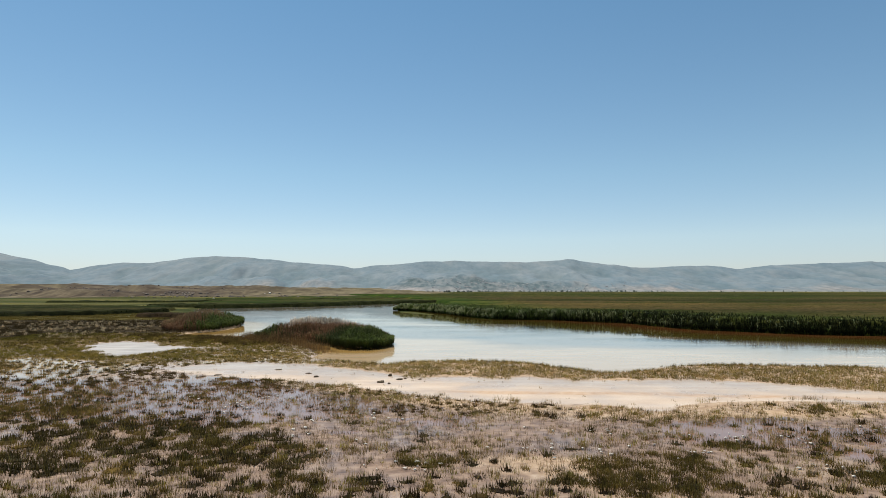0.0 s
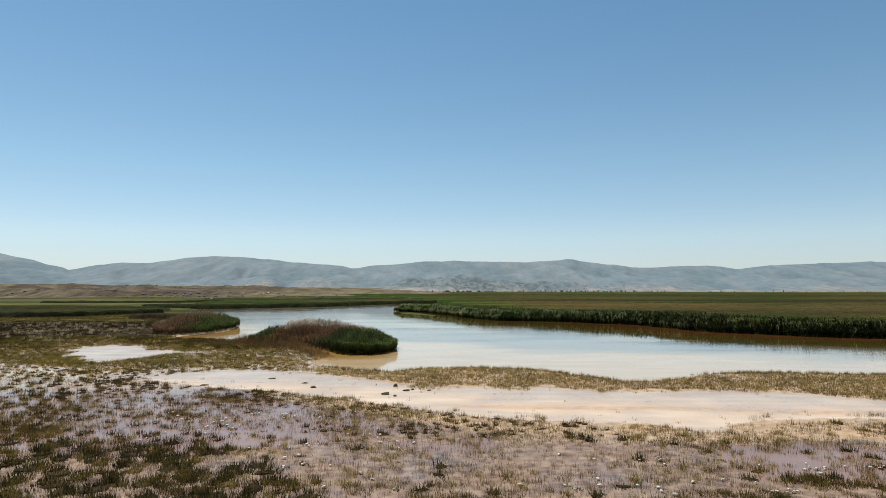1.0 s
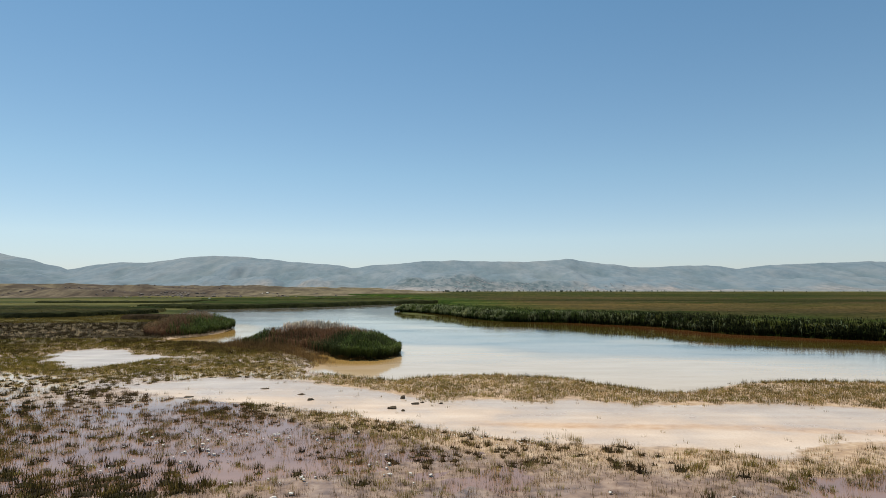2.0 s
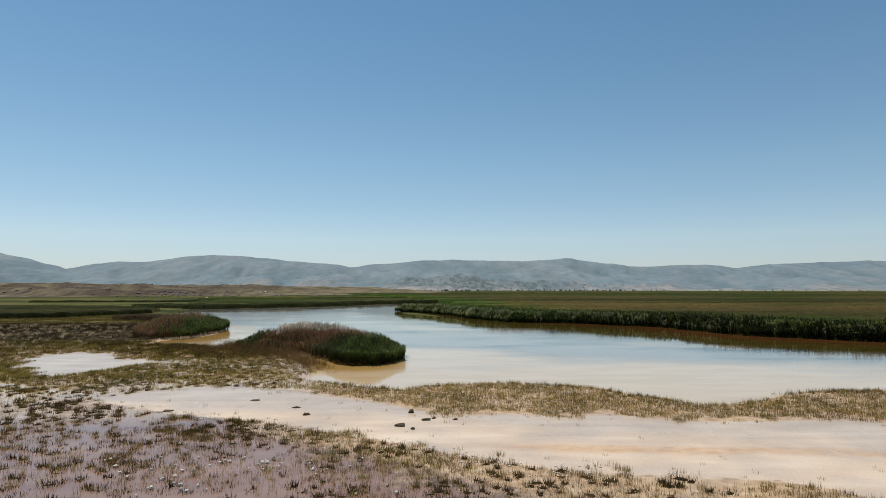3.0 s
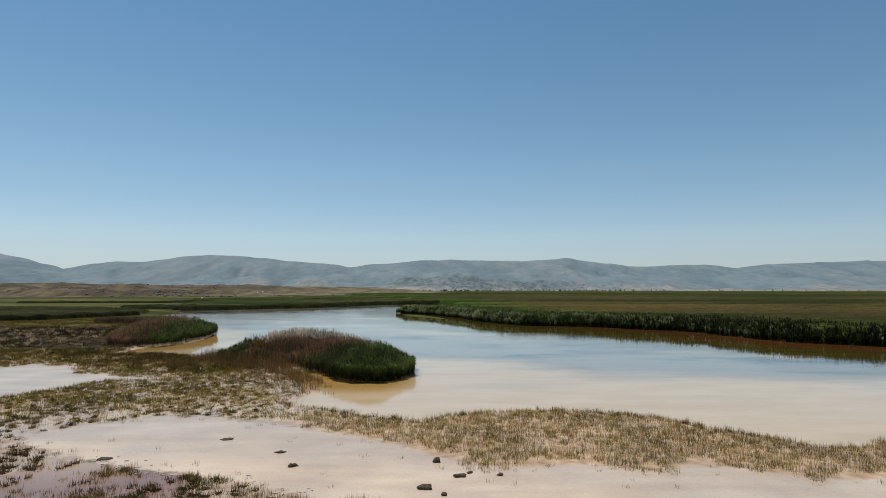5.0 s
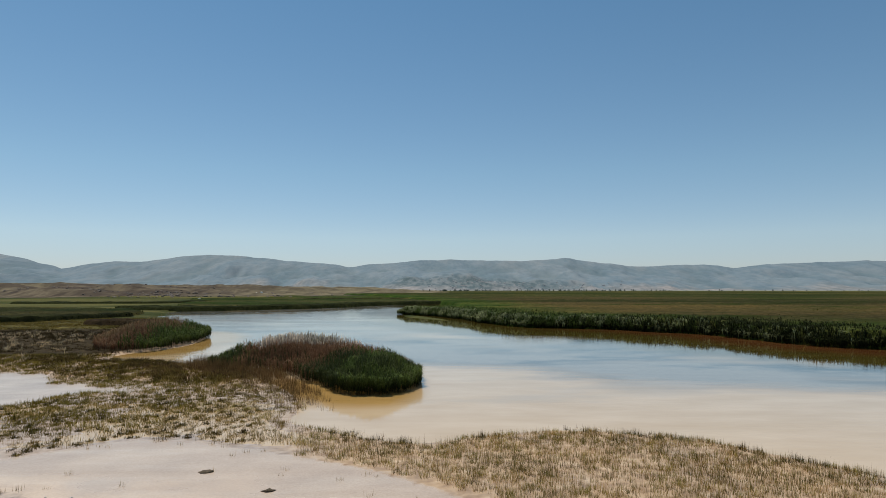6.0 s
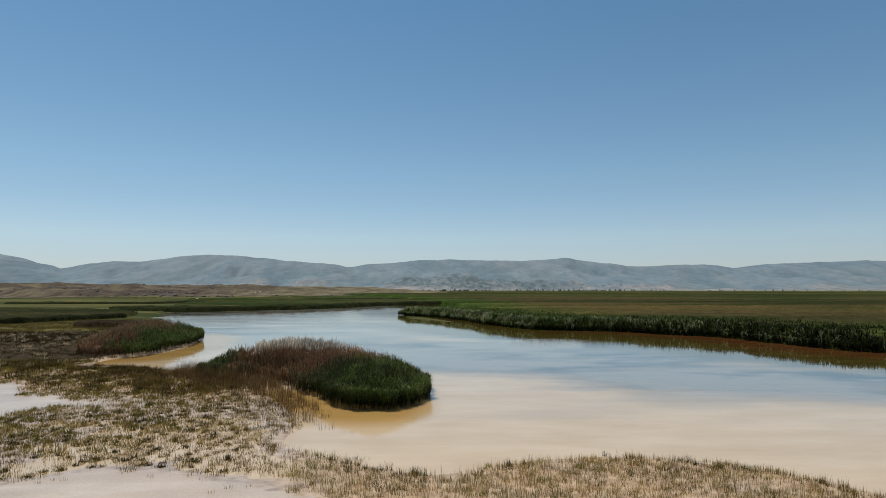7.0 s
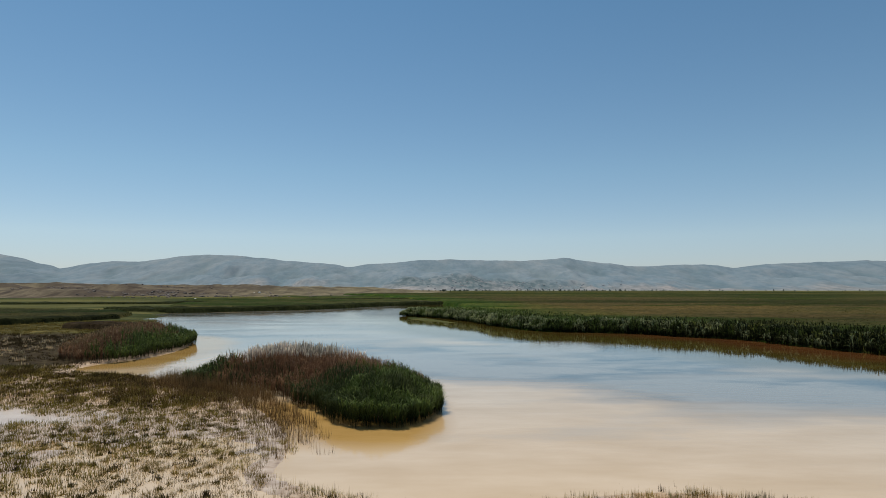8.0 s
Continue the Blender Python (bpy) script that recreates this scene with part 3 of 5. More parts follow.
def tufts(name, x, y, count, size, tall, wide, material, label, lean=0.45, sink=0.02):
    """Grass tufts at the places x, y: count blades each."""
    n = len(x)
    grow = rng.uniform(0.6, 1.35, n)
    z = height(x, y) - sink
    k = np.repeat(np.arange(n), count)
    m = len(k)
    r, a = np.sqrt(rng.uniform(0, 1, m)) * size, rng.uniform(0, 2 * np.pi, m)
    bx, by = x[k] + r * grow[k] * np.cos(a), y[k] + r * grow[k] * np.sin(a)
    base = np.stack((bx, by, z[k]), 1)
    h = tall * grow[k] * rng.uniform(0.55, 1.15, m)
    ob = spears(name, base, h, wide * rng.uniform(0.6, 1.3, m), lean * rng.uniform(0.1, 1.2, m), material, a + rng.normal(0, 0.5, m))
    return tagged(ob, label, "grass", kind="stuff")


def tussocks(name, x, y, count, size, tall, wide, material, label):
    """Tussocks: a lumpy mound of roots and dead leaves, its root colour adding darkness beneath the short blades
    standing out of it.
    """
    n, ring = len(x), 7
    z = height(x, y) - 0.03
    r = size * rng.uniform(0.65, 1.35, n)
    up = tall * rng.uniform(0.7, 1.3, n)
    turn, long = rng.uniform(0, np.pi, n), rng.uniform(1.0, 1.7, n)
    a = np.arange(ring) * 2 * np.pi / ring
    rows = []
    for k, lift in ((0.72, 0.0), (0.55, 0.24), (0.25, 0.34)):
        rad = k * rng.uniform(0.55, 1.3, (n, ring)) * r[:, None]
        px, py = rad * np.cos(a) * long[:, None], rad * np.sin(a)
        rows.append(np.stack((x[:, None] + px * np.cos(turn)[:, None] - py * np.sin(turn)[:, None], y[:, None] + px * np.sin(turn)[:, None] + py * np.cos(turn)[:, None],
                              z[:, None] + (lift * up)[:, None] * rng.uniform(0.75, 1.25, (n, ring)) if lift else np.repeat(z[:, None], ring, 1)), -1))
    co = np.concatenate(rows, 1)
    i = np.arange(ring)
    j = (i + 1) % ring
    quads = np.concatenate([np.stack((i + o, j + o, j + o + ring, i + o + ring), 1) for o in (0, ring)])
    tri = np.concatenate((quads[:, (0, 1, 2)], quads[:, (0, 2, 3)], np.stack((np.full(ring - 2, 2 * ring), 2 * ring + i[1:-1], 2 * ring + i[2:]), 1)))
    mound = (tri[None] + (np.arange(n) * 3 * ring)[:, None, None]).reshape(-1, 3)
    k = np.repeat(np.arange(n), count)
    m = len(k)
    w, q = rng.uniform(0, 2 * np.pi, m), np.sqrt(rng.uniform(0, 1, m)) * 1.1
    px, py = q * r[k] * np.cos(w) * long[k], q * r[k] * np.sin(w)
    base = np.stack((x[k] + px * np.cos(turn[k]) - py * np.sin(turn[k]), y[k] + px * np.sin(turn[k]) + py * np.cos(turn[k]), z[k] + up[k] * 0.22 * (1 - q ** 2)), 1)
    way = w + turn[k] + rng.normal(0, 0.4, m)
    h = up[k] * rng.uniform(0.5, 1.25, m) * (1.15 - 0.45 * q)
    face = way + np.pi / 2 + rng.uniform(-0.8, 0.8, m)
    side = np.stack((np.cos(face), np.sin(face), np.zeros(m)), 1) * (0.5 * wide * rng.uniform(0.6, 1.3, m))[:, None]
    tip = base + np.stack((np.cos(way) * h * rng.uniform(0, 0.6, m), np.sin(way) * h * rng.uniform(0, 0.6, m), h), 1)
    blade = np.stack((base - side, base + side, tip), 1).reshape(-1, 3)
    faces = np.concatenate((mound, n * 3 * ring + np.arange(3 * m).reshape(-1, 3)))
    along = np.concatenate((np.tile(np.repeat((0.0, 0.05, 0.15), ring), n), np.tile((0.05, 0.05, 1.0), m)))
    ob = mesh_of(name, np.concatenate((co.reshape(-1, 3), blade)), faces, material, {"along": along})
    return tagged(ob, label, "grass", kind="stuff")


def reeds(name, parent, x, y, z, tall, leaves, leaf, material, leaf_wide=0.035, stem_wide=0.014, droop=0.6, label=""):
    """Reed stems with long leaves up their length, in one mesh."""
    n = len(x)
    stem = np.stack((x, y, z), 1)
    a0 = rng.uniform(0, 2 * np.pi, n)
    tilt = rng.uniform(0.0, 0.12, n)
    k = np.repeat(np.arange(n), leaves)
    m = len(k)
    f = rng.uniform(0.25, 0.97, m)
    a = rng.uniform(0, 2 * np.pi, m)
    base = stem[k] + np.stack((np.cos(a0[k]) * tilt[k] * tall[k] * f, np.sin(a0[k]) * tilt[k] * tall[k] * f, tall[k] * f * 0.92), 1)
    all_base = np.vstack((stem, base))
    all_tall = np.concatenate((tall, leaf * rng.uniform(0.6, 1.3, m)))
    all_wide = np.concatenate((np.full(n, stem_wide), leaf_wide * rng.uniform(0.6, 1.3, m)))
    all_lean = np.concatenate((tilt, rng.uniform(0.12, 0.65, m)))
    all_curl = np.concatenate((np.zeros(n), droop * rng.uniform(0.2, 1, m)))
    way = np.concatenate((a0, a))
    ob = blades(name, all_base, all_tall, all_wide, all_lean, all_curl, material, way)
    # colour runs up the whole plant, not each leaf, with shade painted in at the roots
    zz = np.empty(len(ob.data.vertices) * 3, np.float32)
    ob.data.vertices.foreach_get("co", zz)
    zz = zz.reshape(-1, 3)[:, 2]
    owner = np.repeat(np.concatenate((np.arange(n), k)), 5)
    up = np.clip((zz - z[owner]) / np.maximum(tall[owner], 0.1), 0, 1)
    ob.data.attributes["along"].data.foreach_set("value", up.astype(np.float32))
    return under(ob, parent, label)


def stand(name, label, at):
    ob = new(name)
    ob.location = at
    return tagged(ob, label, "reeds", kind="stuff")


def settle(thing):
    """Parts built in the plan's coordinates keep their place under a thing that stands elsewhere."""
    for c in thing.children:
        c.matrix_parent_inverse = Matrix.Translation(thing.location).inverted()


# ------------------------------------------------------------ ground, water, mountains
def axis(fine0, fine1, fine, low, high, growth):
    mid = list(np.arange(fine0, fine1 + 1e-6, fine))
    up, s = [], fine
    while (up[-1] if up else fine1) < high:
        s = s * growth
        up.append((up[-1] if up else fine1) + s)
    down, s = [], fine
    while (down[-1] if down else fine0) > low:
        s = s * growth
        down.append((down[-1] if down else fine0) - s)
    return np.array(down[::-1] + mid + up)


gx, gy = axis(-46, 46, 0.5, -4300, 4300, 1.042), axis(12, 84, 0.5, -400, 4600, 1.028)
gx = np.concatenate((gx[gx < -402], np.arange(-400, -60, 4.0), gx[gx > -58]))
gy = np.concatenate((np.arange(-400, 8, 24.0), gy[(gy > 11.9) & (gy < 422)], np.arange(424, 904, 6.0), gy[gy > 908]))
GX, GY = np.meshgrid(gx, gy)
flat_in = np.maximum(inside_by(FLAT, GX, GY), inside_by(POOL, GX, GY))
flat_in = np.maximum(flat_in, inside_by(POND, GX, GY))
lake_in = inside_by(LAKE, GX, GY)
meadow = np.maximum(step(68, 84, GY + 6 * (fbm(GX, GY, 12, 5) - 0.5)), step(-25, -55, GX) * step(50, 75, GY))
meadow = meadow * (1 - step(-4, 0, lake_in) * step(130, 110, GY))
ground = sheet("ground", gx, gy, height(GX, GY), M_GROUND, {
    "flat": step(-0.8, 0.8, flat_in), "bog": step(1.5, -1.5, GY - np.interp(GX, (-60, -30, -20, -14, -10, -5, 0, 8, 20, 40), (74, 68, 56, 42.5, 36.5, 33, 29.3, 27, 27.6, 26))) * np.maximum(step(18.5, 21.5, GY), 0.70 - 0.1 * step(-2, 6, GX)) * (1 - 0.45 * np.exp(-((GX - 3.2) / 2.6) ** 2 - ((GY - 19.8) / 1.5) ** 2)) * (1 - np.maximum(0.66 * step(-8, -15, GX) * step(33, 42, GY), 0.42 * step(-4, 2, GX) * step(23, 27, GY))), "meadow": meadow,
    "heath": step(66, 74, GY) * step(116, 109, GY), "gold": step(108, 114, GY) * step(140, 128, GY) * step(-48, -56, GX),
    "tawny": step(-230, -90, GX), "hill": step(-20, 35, GY - np.interp(GX, (-250, -160, -60, 40), (402, 470, 590, 760))) * step(60, -20, GX),
    "crag": step(0.50, 0.62, fbm(GX, GY, 26, 117, 4) + 0.10 * step(-140, -230, GX) - 0.05 * step(480, 640, GY)), "plain": step(2050, 2300, GY), "west": step(-6, -12, GX) * step(24, 28, GY) * step(64, 54, GY), "wet_side": np.maximum(step(-1.8, 2.2, GY - np.interp(GX, (-18, -10, -4, 3, 10, 20), (41.5, 41, 37.8, 35.2, 34.4, 33.2)) + 3 * (fbm(GX, GY, 4, 123) - 0.5)), step(50, 54, GY)), "tide": np.exp(-((GY - np.interp(GX, (-2, 3, 8, 14, 22), (33.8, 33.3, 33.0, 32.2, 31.0)) - 0.9 * (fbm(GX, GY, 3.5, 121) - 0.5)) / 0.55) ** 2) * step(-3, 2, GX)})
tagged(ground, "flat marsh soil, wet pale mud and olive meadows running to low brown hills", "ground", kind="structure")

wx, wy = np.arange(-130, 141, 1.25), np.concatenate((np.arange(4, 110, 1.0), np.arange(110, 290, 1.5)))
WX, WY = np.meshgrid(wx, wy)
wl, wb = inside_by(LAKE, WX, WY), inside_by(BANK, WX, WY)
warp = 10 * (fbm(WX * 0.5, WY, 9, 31) - 0.5)
water = sheet("water", wx, wy, np.zeros_like(WX), M_WATER, {
    "deep": 0.80 * step(-7 - 9 * step(12, 0, WX), 10, WY + 0.6 * warp - np.interp(WX, (-20, -6, 0, 4, 7, 11, 16, 24, 40), (92, 71, 68, 63.5, 60, 58, 56.5, 54, 52))),
    "reed_reflection": step(-24, -8, wb + warp * 0.4), "reflection_and_inlet": 0.95 * np.maximum(step(-5.5, -1.0, inside_by(ISLAND, WX, WY) + 0.15 * warp) * step(-20, -13, WX) * step(65, 61, WY) * step(-3.5, -6.0, WX), step(-7, -2, inside_by(CLUMP, WX, WY))), "rust": step(-9, -1, wb + warp * 0.2) * step(4, 26, WX), "bog": step(0.8, -1.0, np.maximum(np.maximum(wl, inside_by(POOL, WX, WY)), inside_by(POND, WX, WY))) * step(95, 80, WY) * (1 - np.maximum(0.6 * step(-8, -15, WX) * step(33, 42, WY), 0.8 * step(40, 44, WY)))})
tagged(water, "shallow silt-brown lake water reflecting the pale sky", "water", kind="structure")


def mountains():
    # skyline: bearing (metres aside per 1000 m ahead) and rise (metres per 1000 m)
    sky_line = [(-930, 62), (-800, 60), (-700, 60), (-640, 48), (-587, 33), (-540, 42), (-505, 45), (-465, 43), (-410, 51), (-355, 56), (-300, 52),
                (-240, 46), (-180, 42), (-142, 36), (-95, 40.4), (-40, 45.2), (20, 47), (80, 47), (140, 45.2), (198, 50), (240, 45),
                (300, 37.8), (360, 38.5), (420, 39.6), (468, 35), (520, 40), (600, 44), (680, 46), (760, 45), (900, 50)]
    b, r = np.array([p[0] for p in sky_line]), np.array([p[1] for p in sky_line])
    us = np.linspace(-920, 890, 540)
    vs = np.linspace(0, 1.15, 90)
    U, V = np.meshgrid(us, vs)
    dist = 2300 + 1500 * V
    X, Y = U / 1000 * dist, dist
    rise = np.interp(U, b, r) + 3.6 * (fbm(U, U * 0, 26, 55, 5) - 0.5)
    crest = rise / 1000 * 3800 + 5.3
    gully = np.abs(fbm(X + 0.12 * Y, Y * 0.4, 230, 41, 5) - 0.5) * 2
    lumps = fbm(X, Y * 0.6, 240, 43, 5) - 0.5
    prof = np.where(V <= 1, V ** 1.25, 1 - 1.5 * (V - 1))
    z = crest * prof + crest * np.sin(np.pi * np.clip(V, 0, 1)) * (0.38 * lumps - 0.38 * (0.5 - gully))
    spur = step(0.12, 0.3, V) * step(0.62, 0.4, V) * np.interp(U, (-180, -60, 70, 200, 300), (0, 12, 26, 15, 0))
    z = z + spur * fbm(X, Y, 200, 47, 4) - 3
    co = np.stack((X, Y, z), -1).reshape(-1, 3)
    nx = len(us)
    i = (np.arange(len(vs) - 1)[:, None] * nx + np.arange(nx - 1)[None, :]).reshape(-1)
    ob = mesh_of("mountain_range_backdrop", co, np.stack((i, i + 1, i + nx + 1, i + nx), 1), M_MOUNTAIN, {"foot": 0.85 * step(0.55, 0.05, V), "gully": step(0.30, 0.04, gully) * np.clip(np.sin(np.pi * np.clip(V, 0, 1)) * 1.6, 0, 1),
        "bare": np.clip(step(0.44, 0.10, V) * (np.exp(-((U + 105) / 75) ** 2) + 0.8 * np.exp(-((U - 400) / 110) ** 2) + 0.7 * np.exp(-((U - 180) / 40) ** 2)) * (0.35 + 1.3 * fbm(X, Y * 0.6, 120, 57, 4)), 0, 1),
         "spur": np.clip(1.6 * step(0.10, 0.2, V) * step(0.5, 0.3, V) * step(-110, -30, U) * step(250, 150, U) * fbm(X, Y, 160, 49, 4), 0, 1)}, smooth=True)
    return tagged(ob, "long range of bare mountains beyond the plain, haze painted on in blue-grey", "mountains", kind="structure")


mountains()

# ------------------------------------------------------------ reed beds
def inside_points(poly, per_m2, margin=0.0):
    x, y = scattered(poly[:, 0].min(), poly[:, 0].max(), poly[:, 1].min(), poly[:, 1].max(), per_m2)
    d = inside_by(poly, x, y)
    keep = d > margin
    return x[keep], y[keep], d[keep]


def island():
    thing = stand("reed_island", "dense oval stand of green and rust-brown reeds in the shallow lake", (-11, 66, 0))
    x, y, d = inside_points(ISLAND, 85, -1.0)
    ok = d > -0.1 - 1.5 * (fbm(x, y, 1.5, 66, 3) - 0.45)
    x, y, d = x[ok], y[ok], np.maximum(d[ok], 0)
    z = np.full(len(x), -0.05)
    # the green side lies towards the open water, the dry side towards the marsh
    side = (x + 11) * 0.62 - (y - 66) * 1.25 + 5.0 * (fbm(x, y, 2.2, 61) - 0.5)
    green = (side > 3.6 - 4.5 * (rng.uniform(0, 1, len(x)) - 0.5)) | (x < -18.2 + rng.normal(0, 0.6, len(x)))
    edge = step(0, 2.2, d)
    crown = np.interp(x, (-21, -19.5, -17.5, -9, -6.5, -4.5), (0.58, 0.78, 0.95, 1.00, 0.96, 0.74))
    tall = (1.0 + 0.95 * edge) * crown * (0.80 + 0.40 * fbm(x, y, 1.4, 65, 3)) * rng.uniform(0.85, 1.1, len(x))
    tall = tall * (0.91 + 0.13 * step(64, 71, y))
    deep = green & (x > -17) & (fbm(x, y, 1.1, 67, 3) + 0.20 * (1 - step(-10.5, -7, x)) + rng.normal(0, 0.06, len(x)) > 0.53)
    deep = deep | (green & (x < -17.5) & (rng.uniform(0, 1, len(x)) < 0.7))
    # the dry side's shadowed front, put in as a share of dark stems
    deep = deep | (~green & (d < 1.7) & (y < 70.5) & (rng.uniform(0, 1, len(x)) < 0.14))
    green = green & ~deep
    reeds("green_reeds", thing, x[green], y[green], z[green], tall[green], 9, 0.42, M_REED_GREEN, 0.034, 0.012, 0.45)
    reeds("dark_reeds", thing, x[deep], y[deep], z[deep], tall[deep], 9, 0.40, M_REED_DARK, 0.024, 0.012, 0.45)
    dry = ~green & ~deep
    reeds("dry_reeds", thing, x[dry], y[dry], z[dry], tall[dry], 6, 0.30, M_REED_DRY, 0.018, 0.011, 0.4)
    top = ~green & (edge > 0.1) & (x < -6.5) & (x > -16.5) & (y > 69.2 + 0.18 * (x + 11)) & (rng.uniform(0, 1, len(x)) < 0.95)
    n = int(top.sum())
    base = np.stack((x[top] + rng.normal(0, 0.05, n), y[top], z[top] + tall[top] * 0.97), 1)
    under(blades("plumes", base, rng.uniform(0.28, 0.58, n), rng.uniform(0.035, 0.065, n), rng.uniform(0, 0.3, n), rng.uniform(0, 0.3, n), M_PLUME), thing, "pale feathery seed heads")
    settle(thing)


def west_clump():
    thing = stand("reed_clump", "rounded clump of brown and green reeds at the lake's edge", (-35, 91, 0))
    x, y, d = inside_points(CLUMP, 24, -0.5)
    d = np.maximum(d + 0.5, 0)
    z = np.full(len(x), 0.0)
    side = (x + 32.4) + 0.10 * (y - 92) + 4.0 * (fbm(x, y, 3.0, 63) - 0.5)
    green = side > 0.0 - 2 * (rng.uniform(0, 1, len(x)) - 0.5)
    tall = (0.9 + 1.5 * step(0, 4, d)) * (0.75 + 0.5 * fbm(x, y, 2.4, 62, 3)) * rng.uniform(0.8, 1.12, len(x))
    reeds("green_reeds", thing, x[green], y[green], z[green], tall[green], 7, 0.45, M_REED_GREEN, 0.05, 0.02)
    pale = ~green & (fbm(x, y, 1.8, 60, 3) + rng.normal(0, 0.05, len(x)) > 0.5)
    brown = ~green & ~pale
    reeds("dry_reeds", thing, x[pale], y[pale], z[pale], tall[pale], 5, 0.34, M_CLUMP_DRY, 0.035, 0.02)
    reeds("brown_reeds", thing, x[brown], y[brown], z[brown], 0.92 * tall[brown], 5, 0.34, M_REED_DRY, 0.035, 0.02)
    settle(thing)


def east_bank():
    thing = stand("reed_bed", "wide bed of dark green reeds with painted-in front shade and dry brown tops along the lake", (60, 110, 0))
    # front belt along the water
    x, y = scattered(-15, 70, 60, 175, 30)
    d = inside_by(BANK, x, y)
    d = d + 1.6 * (fbm(x, y, 2.5, 69, 3) - 0.5) + 3.0 * (fbm(x, y, 11, 68, 2) - 0.5)
    keep = (d > 0) & (d < 16) & (rng.uniform(0, 1, len(x)) < np.interp(d, (2.5, 4, 16), (1, 0.4, 0.05)))
    x, y, d = x[keep], y[keep], d[keep]
    z = np.full(len(x), -0.05)
    tall = (0.75 + 1.05 * step(0, 1.6, d)) * (0.78 + 0.44 * fbm(x, y, 1.9, 70, 3)) * rng.uniform(0.86, 1.06, len(x))
    # painted highlights thin out along +x, where the painted shade takes over
    silver = rng.uniform(0, 1, len(x)) < np.interp(x, (-12, 20, 34), (0.85, 0.6, 0.06)) * (0.5 + fbm(x, y, 5, 72))
    pale = silver & (d < 3) & (fbm(x, y, 1.3, 64, 2) > 0.47)
    silver_green = silver & ~pale
    reeds("lit_reeds", thing, x[pale], y[pale], z[pale], tall[pale], 9, 0.5, M_REED_LIT, 0.07, 0.02, 1.0, label="reeds at the water's edge, coloured grey-green as silvery highlights")
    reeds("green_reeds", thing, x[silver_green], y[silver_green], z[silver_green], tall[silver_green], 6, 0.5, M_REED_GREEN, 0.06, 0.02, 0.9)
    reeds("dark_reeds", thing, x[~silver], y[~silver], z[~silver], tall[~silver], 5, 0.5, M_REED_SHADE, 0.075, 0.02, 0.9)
    # the closed canopy behind
    cx, cy = axis(-20, 110, 1.0, -340, 1700, 1.05), axis(48, 180, 1.0, 48, 2000, 1.04)
    CX, CY = np.meshgrid(cx, cy)
    d = inside_by(BANK, CX, CY)
    roof = 1.55 + 0.5 * fbm(CX, CY, 3.0, 71) - 0.25 + 0.4 * (fbm(CX, CY, 25, 73) - 0.5)
    roof = np.where(d > 1.3, roof * step(0.6, 2.6, d), -1.0)
    under(sheet("canopy", cx, cy, roof, M_PLAIN, {"along": 0.35 + 0.6 * fbm(CX, CY, 2.0, 75), "fresh": np.clip(step(34, 6, d + 14 * (fbm(CX, CY, 14, 74) - 0.5)) * (0.5 + 0.5 * step(40, 10, CX)) + step(260, 420, CY) * 0.3, 0, 1)}), thing, "closed brownish reed canopy")
    # tops that stand out of the canopy
    x, y = scattered(-10, 190, 62, 330, 0.9)
    d = inside_by(BANK, x, y)
    keep = (d > 3) & (rng.uniform(0, 1, len(x)) < np.clip(90 / y, 0.15, 1))
    x, y = x[keep], y[keep]
    n = len(x)
    base = np.stack((x, y, np.full(n, 1.28)), 1)
    under(blades("dry_tops", base, rng.uniform(0.2, 0.45, n), rng.uniform(0.04, 0.12, n), rng.uniform(0, 0.4, n), rng.uniform(0, 0.4, n), M_PLAIN), thing)
    settle(thing)


def low_bed(label, poly, tall, material, fine, size, blade_count):
    """A wide closed bed of low reeds: a bumpy canopy with tops standing out of it."""
    thing = stand("low_reed_bed", label, (*poly.mean(0), 0))
    x0, x1, y0, y1 = poly[:, 0].min(), poly[:, 0].max(), poly[:, 1].min(), poly[:, 1].max()
    cx, cy = np.arange(x0, x1 + fine, fine), np.arange(y0, y1 + fine, fine)
    CX, CY = np.meshgrid(cx, cy)
    d = inside_by(poly, CX, CY) + 2.5 * (fbm(CX, CY, 9, 77) - 0.5)
    roof = tall * (0.60 + 0.8 * fbm(CX, CY, size, 79))
    roof = np.where(d > 0, roof * step(-0.5, fine, d), -1.0)
    under(sheet("canopy", cx, cy, roof, material, {"along": 0.25 + 0.7 * fbm(CX, CY, size * 0.7, 81)}), thing)
    x, y = rng.uniform(x0, x1, blade_count), rng.uniform(y0, y1, blade_count)
    keep = inside_by(poly, x, y) > 0.5
    x, y = x[keep], y[keep]
    n = len(x)
    base = np.stack((x, y, np.full(n, tall * 0.6)), 1)
    under(blades("tops", base, tall * rng.uniform(0.25, 0.55, n), rng.uniform(0.06, 0.2, n), rng.uniform(0, 0.6, n), rng.uniform(0, 0.7, n), material), thing)
    settle(thing)


island()
west_clump()
east_bank()
low_bed("wide green bed of reeds behind the lake's far shore", FAR_BED, 0.8, M_SEDGE, 2.0, 6, 16000)
low_bed("low green bed of reeds in the wet meadow", WEST_BED, 0.85, M_FIELD, 1.2, 4, 9000)
low_bed("dark green reed front before the low meadow bed", WEST_FRONT, 0.95, M_BELT, 0.7, 2.5, 26000)
low_bed("dark reed belt along the lake's far shore", SHORE_BELT, 1.15, M_BELT, 0.9, 3, 24000)
low_bed("dark reed belt in the meadow behind the lake", MEADOW_BELT, 0.95, M_BELT, 1.4, 4, 9000)
low_bed("dark reed belt behind the far bed", FAR_BELT, 1.0, M_BELT, 1.6, 5, 5000)
low_bed("dark brown thicket behind the reed clump", DARK_BUSH, 0.85, M_BUSH, 0.5, 1.6, 22000)

